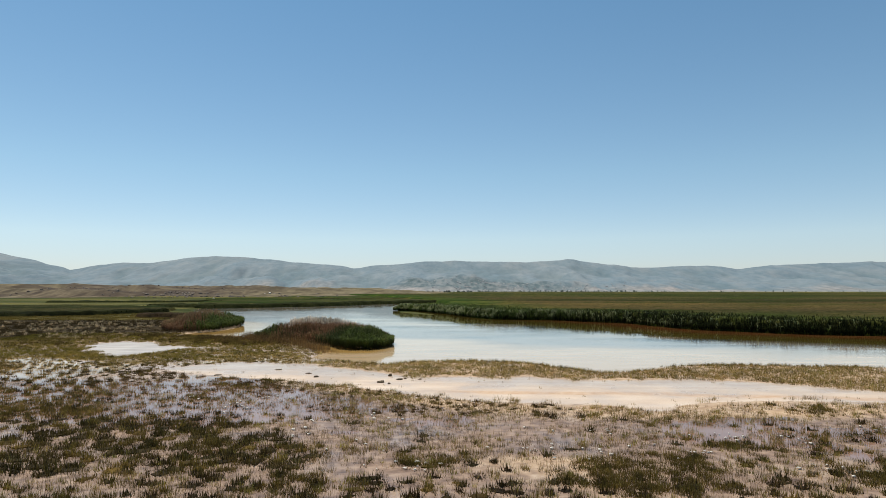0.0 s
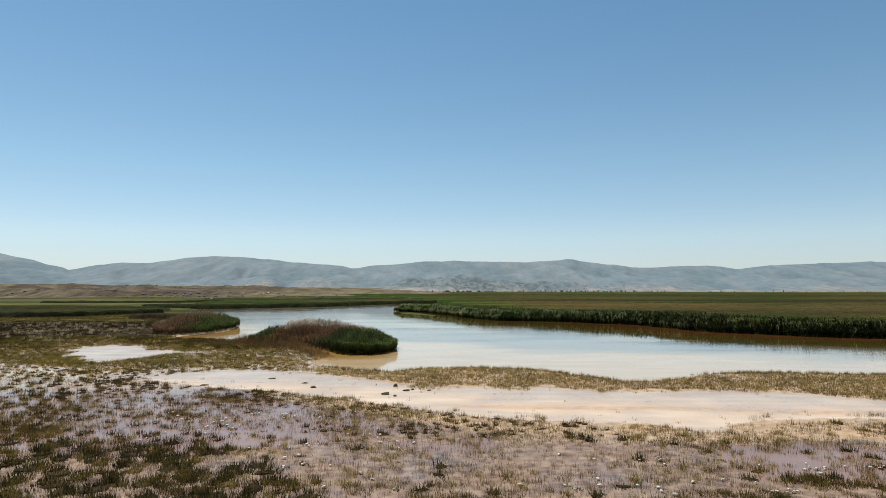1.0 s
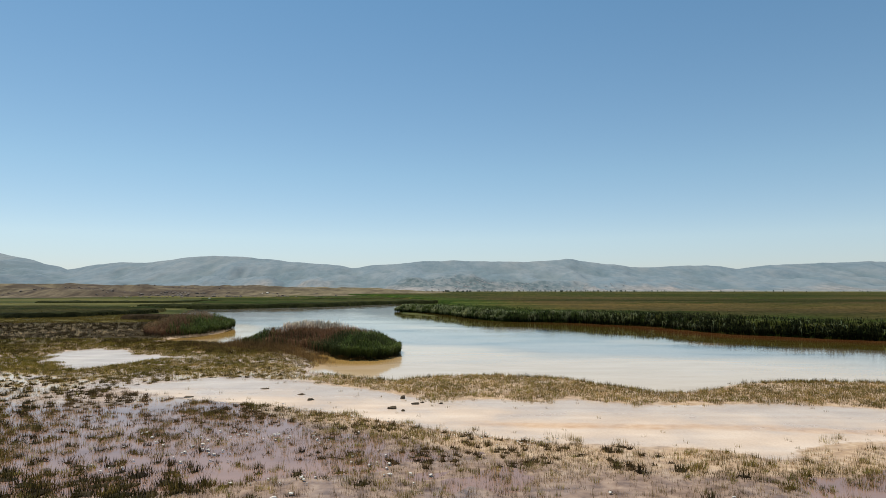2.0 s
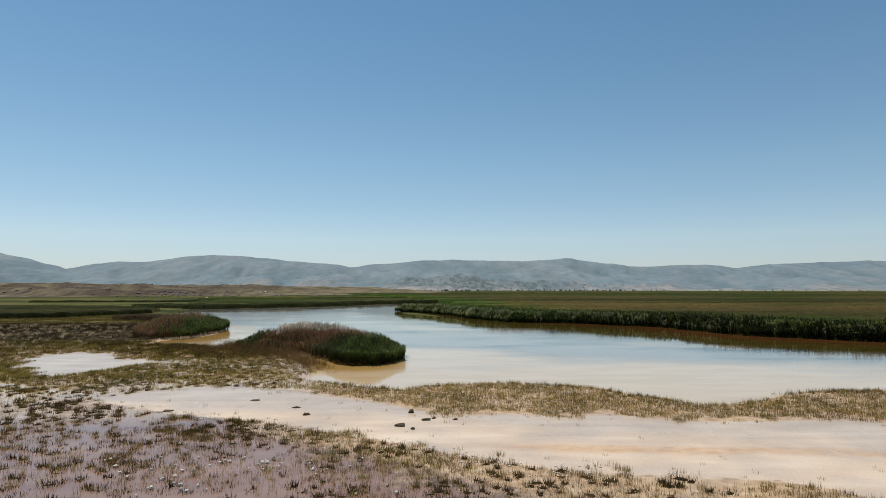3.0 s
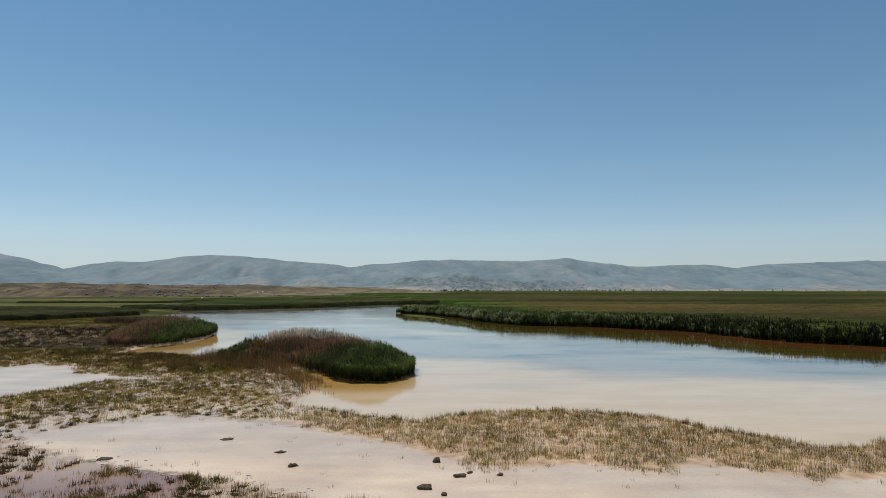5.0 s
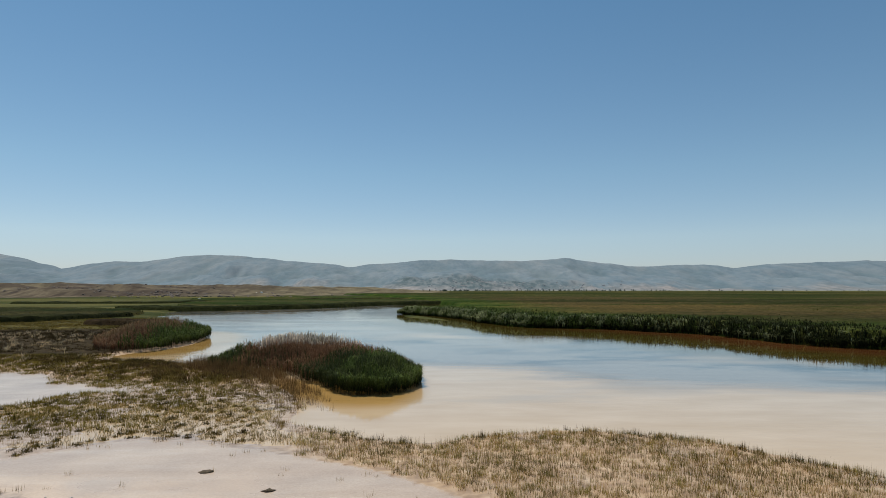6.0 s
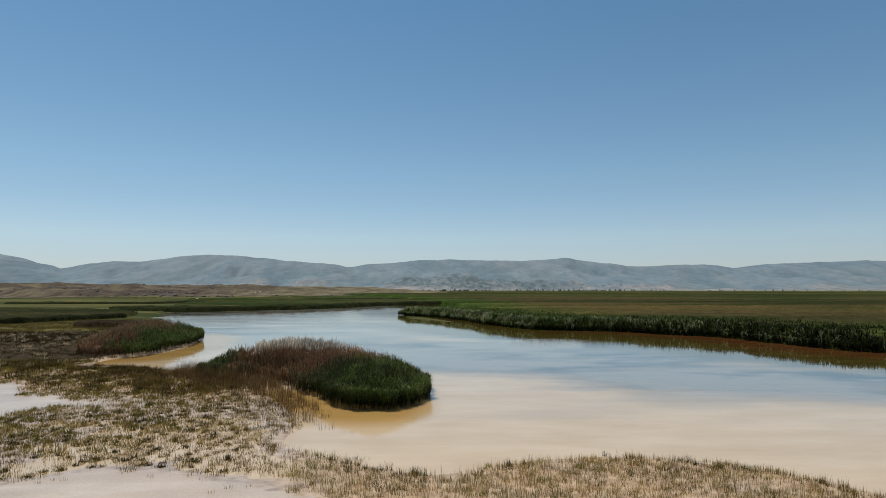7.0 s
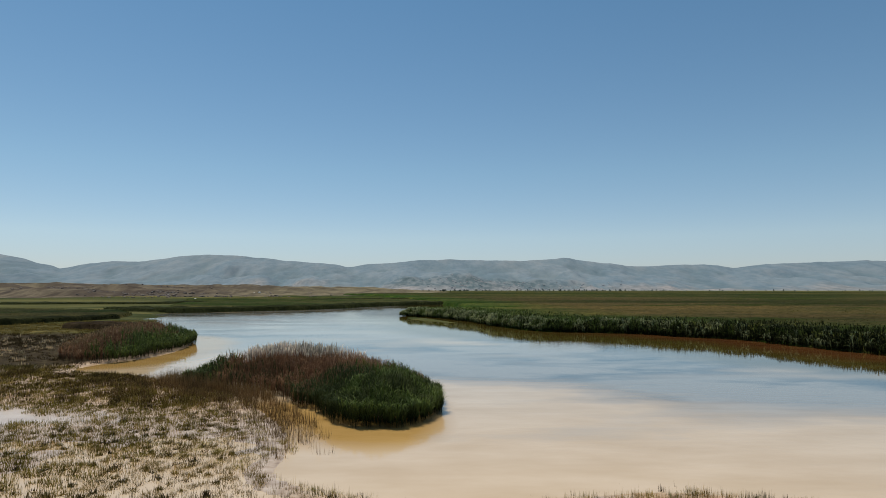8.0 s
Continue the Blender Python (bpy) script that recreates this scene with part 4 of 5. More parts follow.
# ------------------------------------------------------------ marsh grass
def seen_from_path(x, y):
    """Keeps a wide wedge of the marsh in front of the walk."""
    return np.abs(x + 1.5) < 0.80 * y + 3


def marsh():
    # near field, with darker lush patches
    x, y = scattered(-36, 32, 12, 52, 20)
    flat = inside_by(FLAT, x, y)
    below = y < np.interp(x, (-30, -18, -10, 0, 8, 20, 40), (50, 44, 38, 31.5, 29, 30, 28))
    lush = 0.42 * fbm(x, y, 4.0, 93) + 0.1 * fbm(x, y, 1.0, 94)
    for px, py, rx, ry, w in ((5.8, 18.6, 2.8, 2.4, 0.32), (7.2, 20.6, 1.2, 1.0, 0.26), (10.0, 21.9, 1.3, 0.9, 0.26), (14.0, 23.2, 2.0, 1.4, 0.20), (14, 18.0, 6.0, 2.4, 0.14), (-8, 16.0, 9, 2.2, 0.16), (-22, 34, 6, 6, 0.10)):
        lush = np.maximum(lush, w * np.exp(-((x - px) / rx) ** 2 - ((y - py) / ry) ** 2) + 0.8 * lush)
    lush = lush - 0.16 * np.exp(-((x - 6) / 5) ** 2 - ((y - 29.5) / 2.2) ** 2)
    clump = fbm(x, y, 1.3, 91)
    for px, py, rx, ry in ((1, 25.5, 6, 3), (13, 25.5, 5, 2.5), (-7, 29, 5, 2.0)):
        clump = clump - 0.09 * np.exp(-((x - px) / rx) ** 2 - ((y - py) / ry) ** 2)
    chance = step(0.36, 0.60, clump + 1.2 * (lush - 0.27)) * 0.9 + 0.08
    chance = chance * (1 - 0.45 * step(-0.5, 0.5, inside_by(TUSSOCKS, x, y))) * (1 - 0.7 * np.exp(-((x - 3) / 2.2) ** 2 - ((y - 19.8) / 1.3) ** 2))
    keep = seen_from_path(x, y) & (flat < -0.15) & below & (rng.uniform(0, 1, len(x)) < chance * np.where(lush > 0.36, 1.0, 0.5 - 0.38 * step(-5, -10, x) * step(30, 38, y)))
    x, y, lush = x[keep], y[keep], lush[keep]
    u = rng.uniform(0, 1, len(x))
    dark = u < step(0.24, 0.42, lush) * 0.85 + 0.12
    tufts("marsh_grass", x[dark], y[dark], 30, 0.16, 0.20, 0.016, M_TUFT_DARK, "dark green low marsh grass tufts in wet mud")
    mat = dark & (lush > 0.36) & (rng.uniform(0, 1, len(x)) < 0.8)
    tufts("grass_mat", x[mat], y[mat], 40, 0.24, 0.15, 0.020, M_MAT, "dense dark mats of low marsh grass", 0.6)
    rest = ~dark
    dry = rest & (rng.uniform(0, 1, len(x)) < 0.5)
    tufts("marsh_grass", x[rest & ~dry], y[rest & ~dry], 20, 0.11, 0.20, 0.014, M_TUFT_GREEN, "sparse olive marsh grass tufts on wet mud")
    tufts("dry_grass", x[dry], y[dry], 14, 0.14, 0.23, 0.011, M_TUFT_DRY, "thin straw-coloured grass standing in wet mud", 0.25)
    # single stems and small dark tussocks all over the wet mud
    x, y = scattered(-36, 32, 13, 52, 46)
    flat = inside_by(FLAT, x, y)
    below = y < np.interp(x, (-30, -18, -10, 0, 8, 20, 40), (50, 44, 38, 31.5, 29, 30, 28))
    keep = seen_from_path(x, y) & (flat < -0.1) & below & (rng.uniform(0, 1, len(x)) < step(0.36, 0.62, fbm(x, y, 3.0, 92)) * (0.66 - 0.25 * step(-5, -10, x) * step(33, 40, y)))
    x, y = x[keep], y[keep]
    tufts("thin_stems", x, y, 5, 0.09, 0.17, 0.010, M_BROWN, "thin brown stems standing in wet mud", 0.15)
    # golden stems crowding towards the mud flat
    x, y = scattered(-9, 32, 20, 40, 38)
    below = np.interp(x, (-30, -18, -10, 0, 8, 20, 40), (50, 44, 38, 31.5, 29, 30, 28)) - y
    keep = (below > 0) & (inside_by(FLAT, x, y) < -0.05) & (rng.uniform(0, 1, len(x)) < 0.95 * np.exp(-below / 4.2) * step(0.32, 0.55, fbm(x, y, 1.5, 109, 3)))
    tufts("golden_stems", x[keep], y[keep], 6, 0.09, 0.18, 0.012, M_STEM, "golden-brown stems crowding at the edge of the mud flat", 0.2)
    # tussocks, each standing clear of its neighbours
    x, y = np.meshgrid(np.arange(-46, 34, 0.66), np.arange(13, 62, 0.66))
    x, y = x.ravel() + rng.uniform(-0.3, 0.3, x.size), y.ravel() + rng.uniform(-0.3, 0.3, x.size)
    flat, lake, pool = inside_by(FLAT, x, y), inside_by(LAKE, x, y), inside_by(POOL, x, y)
    wet_west = step(-4, -9, x) * step(24, 28, y)
    thick = step(-0.7, 0.6, inside_by(TUSSOCKS, x, y) + 1.6 * (fbm(x, y, 2.0, 111, 3) - 0.5))
    front = step(18.8, 17.8, y + 1.5 * (fbm(x, y, 3.0, 113) - 0.5))
    spots = sum(np.exp(-((x - px) / rx) ** 2 - ((y - py) / ry) ** 2) for px, py, rx, ry in ((10, 22, 1.2, 0.9), (14, 23.2, 1.9, 1.3), (17, 20.5, 4, 2.0)))
    clumped = step(0.36, 0.60, fbm(x, y, 2.6, 105, 3))
    chance = np.maximum(np.maximum((0.08 + 0.64 * wet_west) * (0.65 + 0.7 * clumped), 0.82 * thick), np.maximum(0.85 * front * (0.55 + 0.6 * clumped), 0.7 * spots))
    above = y >= np.interp(x, (-30, -18, -10, 0, 8, 20, 40), (50, 44, 38, 31.5, 29, 30, 28))
    keep = seen_from_path(x, y) & (flat < -0.2) & (lake < -1.5) & (pool < 0) & ~(above & (x > -11)) & (rng.uniform(0, 1, len(x)) < chance)
    x, y, thick, front = x[keep], y[keep], thick[keep], front[keep]
    kind = rng.uniform(0, 1, len(x)) + 0.14 * front - 0.05 * thick
    # small brown ones crowd towards the mud flat
    small = (inside_by(FLAT, x, y) > -6.5 + rng.normal(0, 0.8, len(x))) & (y < 43) & (y > 27) & (x > -19) & (x < 4)
    kind[small] = 9.0
    sx, sy = scattered(-20, 6, 27, 43, 3.4)
    flat = inside_by(FLAT, sx, sy)
    keep = (sy < np.interp(sx, (-30, -18, -10, 0, 8, 20, 40), (50, 44, 38, 31.5, 29, 30, 28))) & (flat < -0.1) & (rng.uniform(0, 1, len(sx)) < 0.95 * step(-7.5, -3, flat) * step(0.3, 0.5, fbm(sx, sy, 1.6, 125, 3)))
    sx, sy = np.concatenate((x[small], sx[keep])), np.concatenate((y[small], sy[keep]))
    tussocks("small_tussock", sx, sy, 40, 0.17, 0.17, 0.022, M_TUFT_BROWN, "small brown tussocks in plum-brown mud beside the flat")
    for low, high, mat, label in ((-1.0, 0.55, M_MAT, "dark tussocks standing apart in wet mud"), (0.55, 0.84, M_TUFT_DARK, "olive tussocks standing apart in wet mud"),
                                  (0.84, 2.0, M_HEATH, "dark brown tussocks standing apart in wet mud")):
        k = (kind >= low) & (kind < high)
        big = k & (thick > 0.5)
        k = k & ~big
        for j, grown in ((k & (y < 43), 1.0), (k & (y >= 43), 0.72)):
            tussocks("tussock", x[j], y[j], 64, 0.23 * grown, 0.20 * grown, 0.027, mat, label)
        tussocks("tussock", x[big], y[big], 110, 0.32, 0.25, 0.028, mat, label)
    # belt between the mud flat and the lake, and the marsh west of it
    x, y = scattered(-48, 44, 30, 78, 27)
    keep = rng.uniform(0, 1, len(x)) < np.interp(y, (50, 62), (1, 0.85))
    x, y = x[keep], y[keep]
    flat, lake, pool, isle = inside_by(FLAT, x, y), inside_by(LAKE, x, y), inside_by(POOL, x, y), inside_by(ISLAND, x, y)
    above = y >= np.interp(x, (-30, -18, -10, 0, 8, 20, 40), (50, 44, 38, 31.5, 29, 30, 28))
    wob = 3.4 * (fbm(x, y, 1.3, 95, 3) - 0.52)
    belt = step(-16, -9, x)
    back = step(42, 52, y) * step(-12, -17, x)
    dens = step(0.34, 0.58, fbm(x, y, 1.5, 97) + 0.10 * belt + 0.16 * back + 0.07 * (1 - belt)) * 0.85 + 0.10
    thin = np.where(x > -9, 1, step(-0.2, -2.5, np.maximum(flat, lake)) * 0.6 + 0.4)
    keep = seen_from_path(x, y) & above & (flat < -0.1 + wob) & (lake < -0.1 + 0.5 * wob) & (pool - 1.8 * step(-25.5, -22, x) * rng.uniform(0.3, 1, len(x)) < 0.4 + 0.9 * wob) & (isle < 0) & (rng.uniform(0, 1, len(x)) < dens * thin)
    x, y, back = x[keep], y[keep], back[keep]
    lush = fbm(x, y, 6, 98) + 0.22 * step(8, 20, x) + 0.05 + 0.14 * step(-3.5, -0.3, inside_by(LAKE, x, y)) * step(-9, -5, x)
    u = rng.uniform(0, 1, len(x))
    dark = u < (0.10 + 0.8 * step(0.5, 0.75, lush)) * np.where(x > -9, 0.34, 1.0) + np.where(x > -9, 0, 0.16) + 0.38 * back
    dry = ~dark & (u > 0.60)
    mid = ~dark & ~dry
    deep = dark & (back > 0.6)
    dark = dark & ~deep
    west = x < -8.5 + rng.normal(0, 1.5, len(x))
    sparse = west & (rng.uniform(0, 1, len(x)) < 0.42 + 0.32 * step(47, 53, y))
    for k, size, tall, more, lean in ((~west, 0.15, 0.21, 14, 0.3), (sparse, 0.20, 0.15, 44, 0.6)):
        tufts("rush", x[mid & k], y[mid & k], more, size, tall, 0.012, M_TUFT_GREEN, "olive-brown rushes in a belt along the lake", lean)
        tufts("dry_rush", x[dry & k], y[dry & k], 15, size, tall, 0.011, M_TUFT_DRY, "straw-yellow dry rushes in a belt along the lake", 0.15)
        tufts("brown_rush", x[deep & k], y[deep & k], 20, size * 1.2, tall * 1.2, 0.022, M_OLIVE, "olive-yellow rushes of the wet marsh", 0.4)
        tufts("dark_rush", x[dark & k], y[dark & k], more, size, tall, 0.014, M_TUFT_DARK, "dark green rushes in a belt along the lake", lean)
    # single stems between the tufts
    x, y = scattered(-34, 44, 30, 64, 34)
    flat, lake, isle = inside_by(FLAT, x, y), inside_by(LAKE, x, y), inside_by(ISLAND, x, y)
    above = y >= np.interp(x, (-30, -18, -10, 0, 8, 20, 40), (50, 44, 38, 31.5, 29, 30, 28))
    wob = 3.4 * (fbm(x, y, 1.3, 95, 3) - 0.52)
    keep = seen_from_path(x, y) & above & (flat < -0.1 + wob) & (lake < -0.05 + 0.5 * wob) & (isle < 0) & (inside_by(POOL, x, y) < 0.4 + 1.4 * step(-26, -22, x)) & (rng.uniform(0, 1, len(x)) < 0.48 + 0.52 * step(-12, -5, x))
    x, y = x[keep], y[keep]
    tufts("rush_stems", x, y, 4, 0.09, 0.23, 0.011, M_STEM, "single brown rush stems standing close together", 0.1)
    # sprigs strewn over the flat near its edges
    x, y = scattered(-18, 24, 28, 47, 1.3)
    flat = inside_by(FLAT, x, y)
    keep = (flat > 0) & (rng.uniform(0, 1, len(x)) < 0.9 * np.exp(-flat / 0.9) + 0.015)
    tufts("sprig", x[keep], y[keep], 12, 0.12, 0.16, 0.012, M_STEM, "small brown sprigs on the bare mud", 0.35)
    # stems standing in the shallows beside the reed island
    x, y = scattered(-26, -8, 52, 73, 26)
    isle, lake = inside_by(ISLAND, x, y), inside_by(LAKE, x, y)
    keep = (isle < 0) & (isle > -6) & (lake < 1.2) & (rng.uniform(0, 1, len(x)) < 0.25 * step(-6, -2, isle) + 0.75 * step(-3.5, -0.3, isle))
    x, y = x[keep], y[keep]
    close = inside_by(ISLAND, x, y) > -1.4
    tufts("tall_reed_sprig", x[close], y[close], 11, 0.24, 0.85, 0.018, M_SPRIG, "thin brown reeds at the edge of the reed stand", 0.2)
    x, y = x[~close], y[~close]
    tufts("reed_sprig", x, y, 13, 0.24, 0.5, 0.014, M_SPRIG, "thin brown reed stems standing in shallow water", 0.2)
    # a few stems out in the shallows off the rush belt
    x, y = scattered(-8, 40, 40, 51, 2.0)
    lake = inside_by(LAKE, x, y)
    keep = (lake > -0.2) & (rng.uniform(0, 1, len(x)) < 0.8 * np.exp(-np.maximum(lake, 0) / 0.5) + 0.004)
    tufts("shallows_sprig", x[keep], y[keep], 5, 0.10, 0.26, 0.012, M_SPRIG, "thin brown stems standing in the shallows", 0.2, 0.0)
    # a dark fringe along the lake's shore
    x, y = scattered(-8, 44, 38, 52, 16)
    lake = inside_by(LAKE, x, y)
    keep = rng.uniform(0, 1, len(x)) < 0.75 * np.exp(-np.abs(lake + 0.25) / 0.22) * step(0.36, 0.58, fbm(x, y, 1.6, 107, 3))
    tufts("shore_sprig", x[keep], y[keep], 22, 0.12, 0.24, 0.016, M_MAT, "dark green sprigs along the muddy shore", 0.35)
    # rough meadow to the west
    x, y = scattered(-95, -18, 60, 142, 3.2)
    lake, clump, pond = inside_by(LAKE, x, y), inside_by(CLUMP, x, y), inside_by(POND, x, y)
    keep = seen_from_path(x, y) & (lake < -0.4) & (clump < 0) & (pond < 0) & (inside_by(POOL, x, y) < -0.6) & (rng.uniform(0, 1, len(x)) < step(0.3, 0.6, fbm(x, y, 5, 101)) * 0.8 + 0.2)
    x, y = x[keep], y[keep]
    gold = (y > 110 + rng.normal(0, 1.5, len(x))) & (x < -50)
    tufts("meadow_grass", x[~gold], y[~gold], 20, 0.3, 0.25, 0.04, M_HEATH, "dark brown rough grass of the wet meadow", 0.4, 0.04)
    tufts("olive_meadow_grass", x[gold], y[gold], 16, 0.34, 0.26, 0.045, M_TUFT_DARK, "olive low grass of the wet meadow", 0.5, 0.04)
    # bleached, bent grass heads over the dark meadow
    x, y, d = inside_points(FLECKED, 1.5)
    keep = seen_from_path(x, y) & (inside_by(CLUMP, x, y) < -0.3) & (inside_by(LAKE, x, y) < -0.5) & (rng.uniform(0, 1, len(x)) < 0.04 + 0.42 * step(0.48, 0.62, fbm(x, y, 2.4, 103, 3)) * step(0, 2, d))
    tussocks("bleached_grass", x[keep], y[keep], 16, 0.24, 0.30, 0.075, M_FLECK, "bleached clumps of bent grass in the dark wet meadow")
    # dark dense rushes between the pool and the lake's inlet
    x, y, d = inside_points(DARK_BELT, 9.0)
    keep = (inside_by(LAKE, x, y) < -0.3) & (inside_by(ISLAND, x, y) < 0) & (rng.uniform(0, 1, len(x)) < step(0.34, 0.56, fbm(x, y, 2.0, 115, 3)))
    x, y = x[keep], y[keep]
    k = rng.uniform(0, 1, len(x)) < 0.55
    tufts("dark_rush", x[k], y[k], 32, 0.26, 0.30, 0.022, M_HEATH, "dark brown rushes crowding beside the pool", 0.35)
    tufts("dark_rush", x[~k], y[~k], 32, 0.26, 0.28, 0.022, M_TUFT_DARK, "dark olive rushes crowding beside the pool", 0.35)


marsh()

# ------------------------------------------------------------ clods and stones
def lump(size, squash, seed, rough=0.6):
    bm = bmesh.new()
    bmesh.ops.create_icosphere(bm, subdivisions=2, radius=1.0)
    for v in bm.verts:
        k = 1 + rough * noise.noise(v.co * 1.6 + Vector((seed * 3.1, 0, 0))) + 0.4 * rough * noise.noise(v.co * 4.3 + Vector((0, seed * 2.3, 0)))
        v.co = Vector((v.co.x * k * size, v.co.y * k * size * 0.7, max(v.co.z, -0.35) * k * size * squash))
    return bm


def ground_z(x, y):
    return float(height(np.array([x]), np.array([y]))[0])


for i, (x, y, size, squash, turn) in enumerate([(-3.5, 36.85, 0.23, 0.42, 4), (-3.0, 36.25, 0.11, 0.6, 60), (-3.2, 39.5, 0.14, 0.9, 20), (-7.7, 39.05, 0.16, 0.6, 0), (-8.5, 40.75, 0.18, 0.3, 15),
                                                (-10.9, 42.6, 0.22, 0.2, 10), (-14.0, 39.95, 0.24, 0.2, 5), (-2.5, 37.95, 0.20, 0.35, 10), (-1.3, 38.1, 0.13, 0.4, 70), (-2.2, 38.3, 0.10, 0.5, 50)]):
    clod = part("mud_clod", lump(size, squash, i), M_CLOD, None, smooth=True)
    clod.matrix_world = pose(x, y, ground_z(x, y) + size * squash * 0.2, 0, 0, turn)
    tagged(clod, "dark wet clod of mud and roots on the pale flat", "clod", "clods on the mud flat")

stone = part("white_stone", lump(0.055, 0.42, 40, 0.9), M_STONE, None, smooth=True)
tagged(stone, "small bleached white stone lying among marsh grass", "stone", "white stones in the marsh")
stone.matrix_world = pose(-2, 24, ground_z(-2, 24) + 0.02)
pick = random.Random(5)
placed, roots = 0, []
STONE_DRIFTS = [(-9.7, 30.7), (-6.2, 26.3), (-4.9, 23.6), (-4.3, 27.0), (-3.8, 28.8), (-0.8, 19.6), (-2.2, 19.2), (3.4, 24.6), (2.6, 21.5), (4.2, 21.0), (7.2, 21.9), (7.9, 21.1), (10.3, 23.3),
                (11.5, 18.8), (16.6, 24.5), (12.5, 23.1), (-3.1, 21.9), (-11.7, 29.9), (-11.1, 27.2), (-9.1, 28.8), (-5.9, 25.2), (-2.8, 26.5), (-8.4, 31.2), (6.0, 23.6), (9.6, 22.9), (-12.0, 31.6), (-6.9, 31.4), (-5.6, 30.6)]
while placed < 170:
    cx, cy = pick.choice(STONE_DRIFTS)
    x, y = pick.gauss(cx, 0.7), pick.gauss(cy, 0.55)
    if inside_by(FLAT, np.array([x]), np.array([y]))[0] > -0.3:
        continue
    c = copy_thing(stone, pose(x, y, max(ground_z(x, y), 0) + 0.05, 0, 0, pick.uniform(0, 360)))
    k = pick.uniform(0.5, 1.2)
    c.scale = (k * pick.uniform(1.0, 1.7), k, k * pick.uniform(0.6, 1.1))
    roots.append((x, y))
    placed += 1
roots = np.array(roots[::2])
# crumbs of pale crust along the flat's near edge
edge = rounded([(-14, 39.7), (-9.8, 38.0), (-6.8, 36.2), (-3.7, 34.1), (-0.9, 32.0), (1.8, 30.5)], False)
for _ in range(150):
    cx, cy = edge[pick.randrange(len(edge))]
    x, y = pick.gauss(cx, 0.6), pick.gauss(cy, 0.35)
    c = copy_thing(stone, pose(x, y, max(ground_z(x, y), 0) + 0.015, 0, 0, pick.uniform(0, 360)))
    k = pick.uniform(0.35, 0.8)
    c.scale = (k * pick.uniform(1.2, 2.2), k, 0.5 * k)
tufts("stone_tufts", roots[:, 0], roots[:, 1], 16, 0.15, 0.09, 0.03, M_MAT, "dark low tufts beneath the white stones", 0.7)

# rock-shaped lumps added as stand-ins for white specks, probably sheep and cars
for x, y, size in ((-126, 350, 0.75), (-152, 560, 1.1), (-158, 566, 0.9)):
    rock = part("boulder", lump(size, 0.8, int(-x)), M_STONE, None, smooth=True)
    rock.matrix_world = pose(x, y, ground_z(x, y) + size * 0.2, 0, 0, x)
    tagged(rock, "pale lump added for a small white speck in the far meadow", "boulder", "boulders in the meadow")

def hill_rocks():
    """Dark outcrops over the brown hills."""
    r = np.random.default_rng(31)
    x, y = r.uniform(-360, -90, 5200), r.uniform(424, 640, 5200)
    keep = (fbm(x, y, 26, 117, 4) + 0.10 * step(-140, -230, x) - 0.06 * step(480, 600, y) + r.normal(0, 0.02, len(x)) > 0.61)
    x, y = x[keep][:600], y[keep][:600]
    z = height(x, y)
    bm = bmesh.new()
    bmesh.ops.create_icosphere(bm, subdivisions=1, radius=1.0)
    ball, tris = np.array([v.co for v in bm.verts]), np.array([[v.index for v in f.verts] for f in bm.faces])
    bm.free()
    n, k = len(x), len(ball)
    size = 0.75 * r.uniform(0.5, 1.5, n) ** 1.6
    co = ball[None] * r.uniform(0.6, 1.3, (n, k, 1)) * size[:, None, None] * np.array((1.2, 1.0, 0.8)) + np.stack((x, y, z), 1)[:, None]
    ob = mesh_of("rock_outcrop", co.reshape(-1, 3), (tris[None] + (np.arange(n) * k)[:, None, None]).reshape(-1, 3), M_ROCK)
    return tagged(ob, "dark brown rock outcrops strewn over the low hills", "rocks", kind="stuff")


hill_rocks()

# ------------------------------------------------------------ far trees and village
def far_tree(seed, tall):
    r = random.Random(seed)
    thing = tagged(new("tree"), "small dark far-off tree at the edge of the plain", "tree", "trees along the plain")
    bm = bmesh.new()
    bmesh.ops.create_cone(bm, cap_ends=True, segments=6, radius1=0.05 * tall, radius2=0.02 * tall, depth=0.5 * tall, matrix=Matrix.Translation((0, 0, 0.25 * tall)))
    part("trunk", bm, M_BARK, thing)
    bm = bmesh.new()
    for _ in range(110):
        a, h = r.uniform(0, 6.28), r.uniform(0.25, 1.0)
        rad = tall * 0.32 * math.sin(math.pi * min(1, (h - 0.15) / 0.9)) ** 0.7 * math.sqrt(r.random()) * r.uniform(0.7, 1.2)
        at = Vector((rad * math.cos(a), rad * math.sin(a), h * tall))
        s = tall * r.uniform(0.06, 0.13)
        vs = [bm.verts.new(at + Vector((r.uniform(-s, s), r.uniform(-s, s), r.uniform(-s, s)))) for _ in range(4)]
        for f in ((0, 1, 2), (0, 2, 3), (0, 3, 1), (1, 3, 2)):
            bm.faces.new([vs[j] for j in f])
    part("crown", bm, M_LEAF, thing)
    return thing


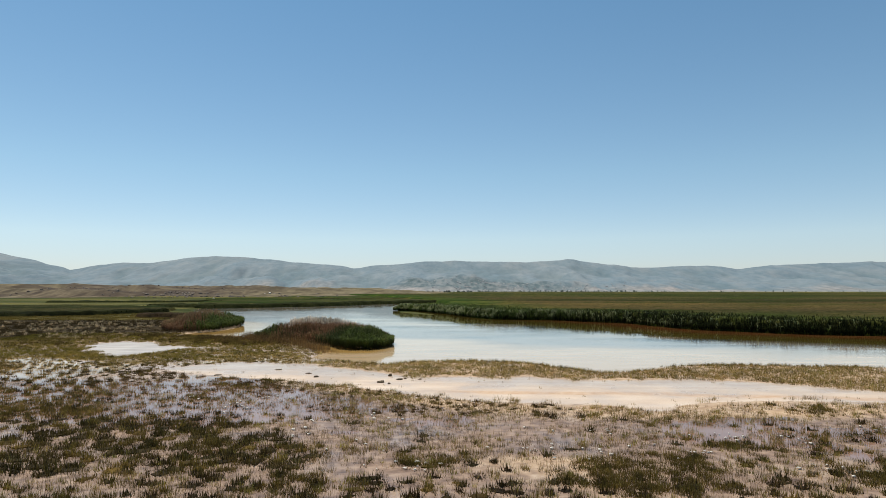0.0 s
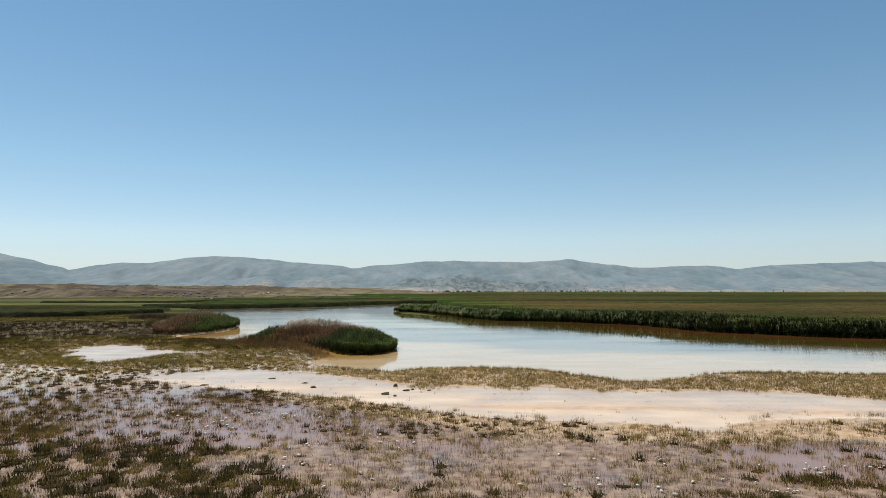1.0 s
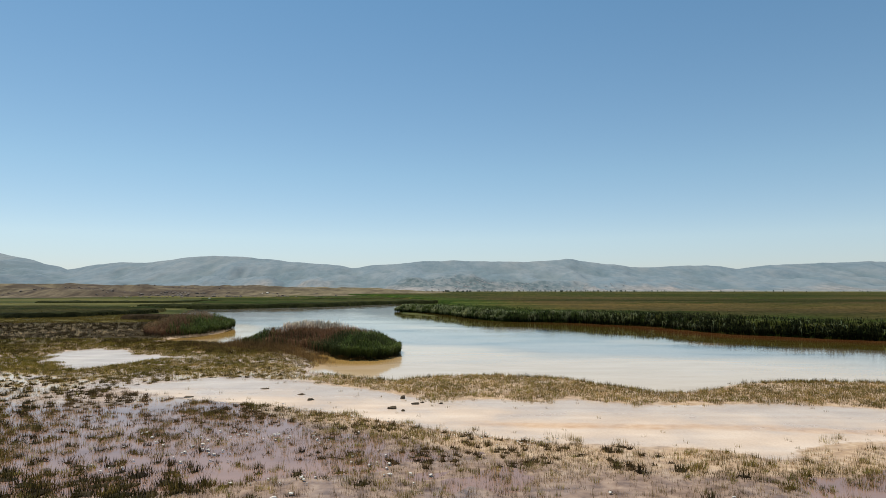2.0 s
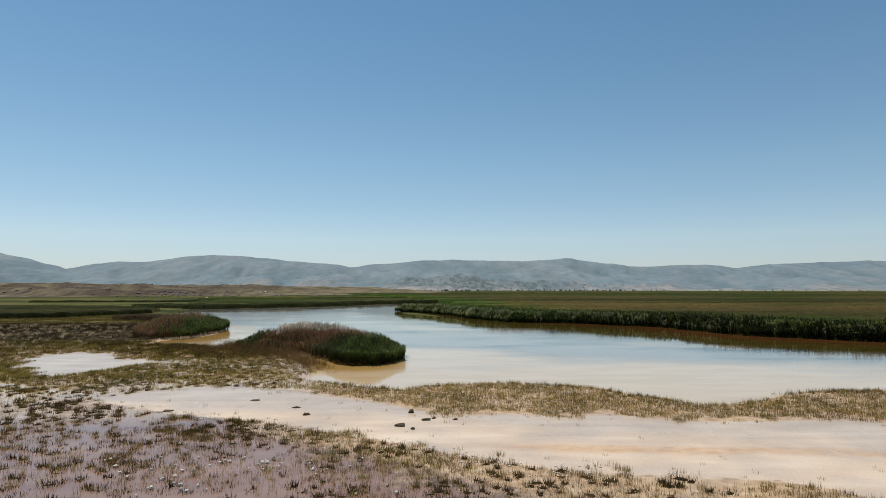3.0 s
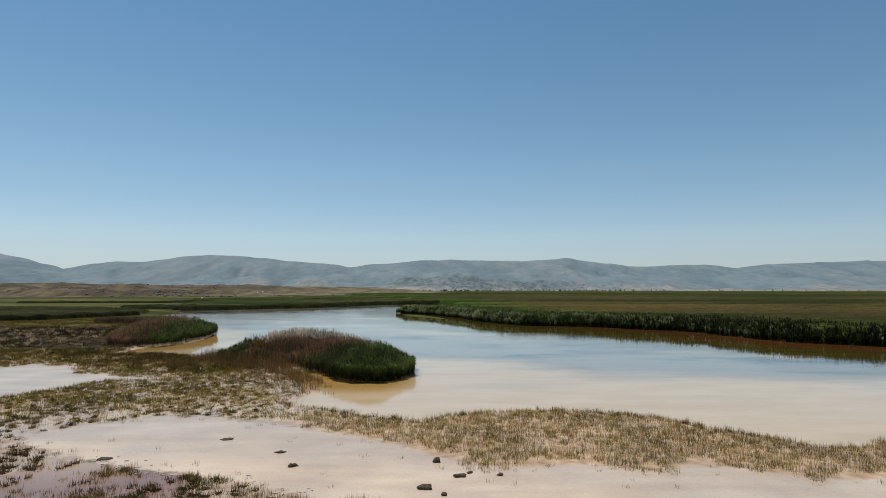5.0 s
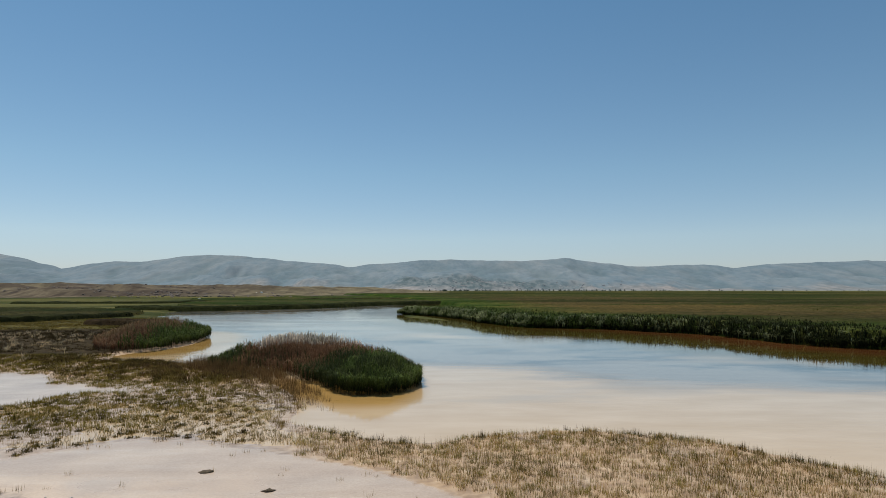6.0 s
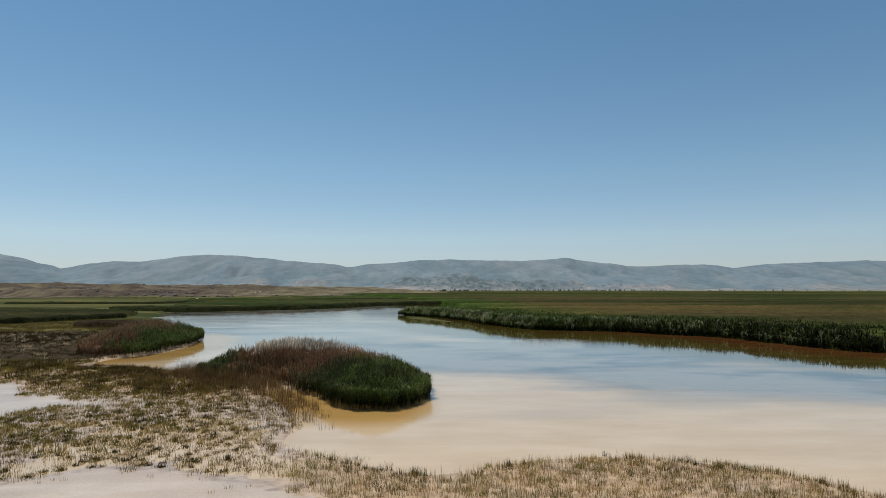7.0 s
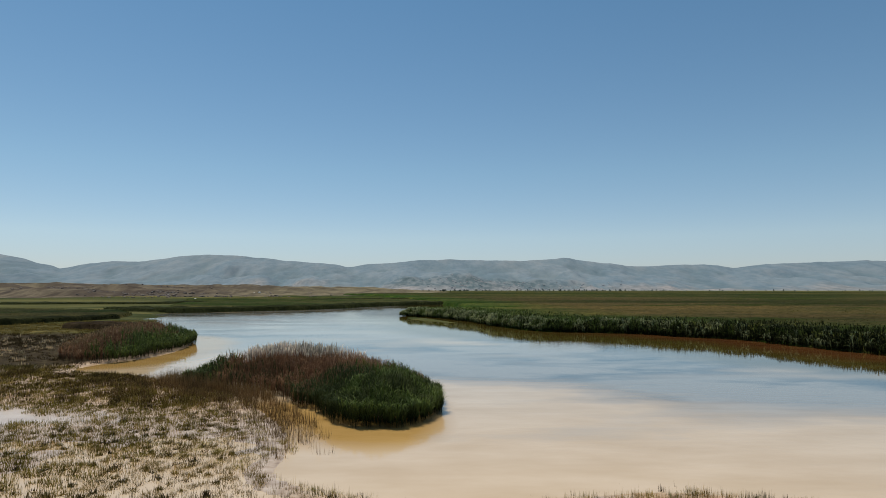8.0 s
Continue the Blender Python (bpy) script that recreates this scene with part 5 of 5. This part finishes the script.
kinds = [far_tree(3, 3.8), far_tree(4, 5.2), far_tree(5, 2.9)]
for i, k in enumerate(kinds):
    k.matrix_world = pose(60 + 30 * i, 1500, -0.1)
pick = random.Random(11)
for i in range(175):
    bearing = pick.choice((pick.uniform(0.0, 0.36), pick.uniform(0.0, 0.36), pick.uniform(-0.08, 0.74)))
    d = pick.uniform(1350, 1900)
    copy_thing(pick.choice(kinds), pose(bearing * d, d, -0.1, 0, 0, pick.uniform(0, 360)))


def village_house(w, l, h):
    thing = tagged(new("house"), "small pale village house at the mountain's foot", "house", "village houses")
    bm = bmesh.new()
    bmesh.ops.create_cube(bm, size=1.0, matrix=Matrix.Translation((0, 0, h / 2)) @ Matrix.Diagonal((w, l, h, 1)))
    part("wall", bm, M_WALL, thing)
    bm = bmesh.new()
    e = 0.4
    low = [bm.verts.new((sx * (w / 2 + e), sy * (l / 2 + e), h + 0.004)) for sx, sy in ((-1, -1), (1, -1), (1, 1), (-1, 1))]
    top = [bm.verts.new((sx * (w / 2 + e), 0, h + 1.6)) for sx in (-1, 1)]
    for f in ((low[0], low[1], top[1], top[0]), (low[2], low[3], top[0], top[1]), (low[1], low[2], top[1]), (low[3], low[0], top[0]), tuple(low[::-1])):
        bm.faces.new(f)
    part("roof", bm, M_ROOF, thing)
    return thing


bpy.context.view_layer.update()
houses = [village_house(4.2, 4, 2.3), village_house(5.6, 4.6, 2.7)]
scene_rays = bpy.context.evaluated_depsgraph_get()
pick = random.Random(23)
spots = []
while len(spots) < 190:
    bearing, d = pick.choice((pick.gauss(0.05, 0.04), pick.gauss(0.14, 0.05), pick.gauss(0.24, 0.03))), pick.uniform(2290, 2800)
    x, y = bearing * d, d
    hit, place, normal, index, ob, m = scene.ray_cast(scene_rays, Vector((x, y, 900)), Vector((0, 0, -1)))
    if hit and place.z < 75:
        spots.append((x, y, place.z))
for i, (x, y, z) in enumerate(spots):
    m = pose(x, y, z - 0.8, 0, 0, pick.uniform(-30, 30))
    if i < 2:
        houses[i].matrix_world = m
    else:
        copy_thing(houses[i % 2], m)
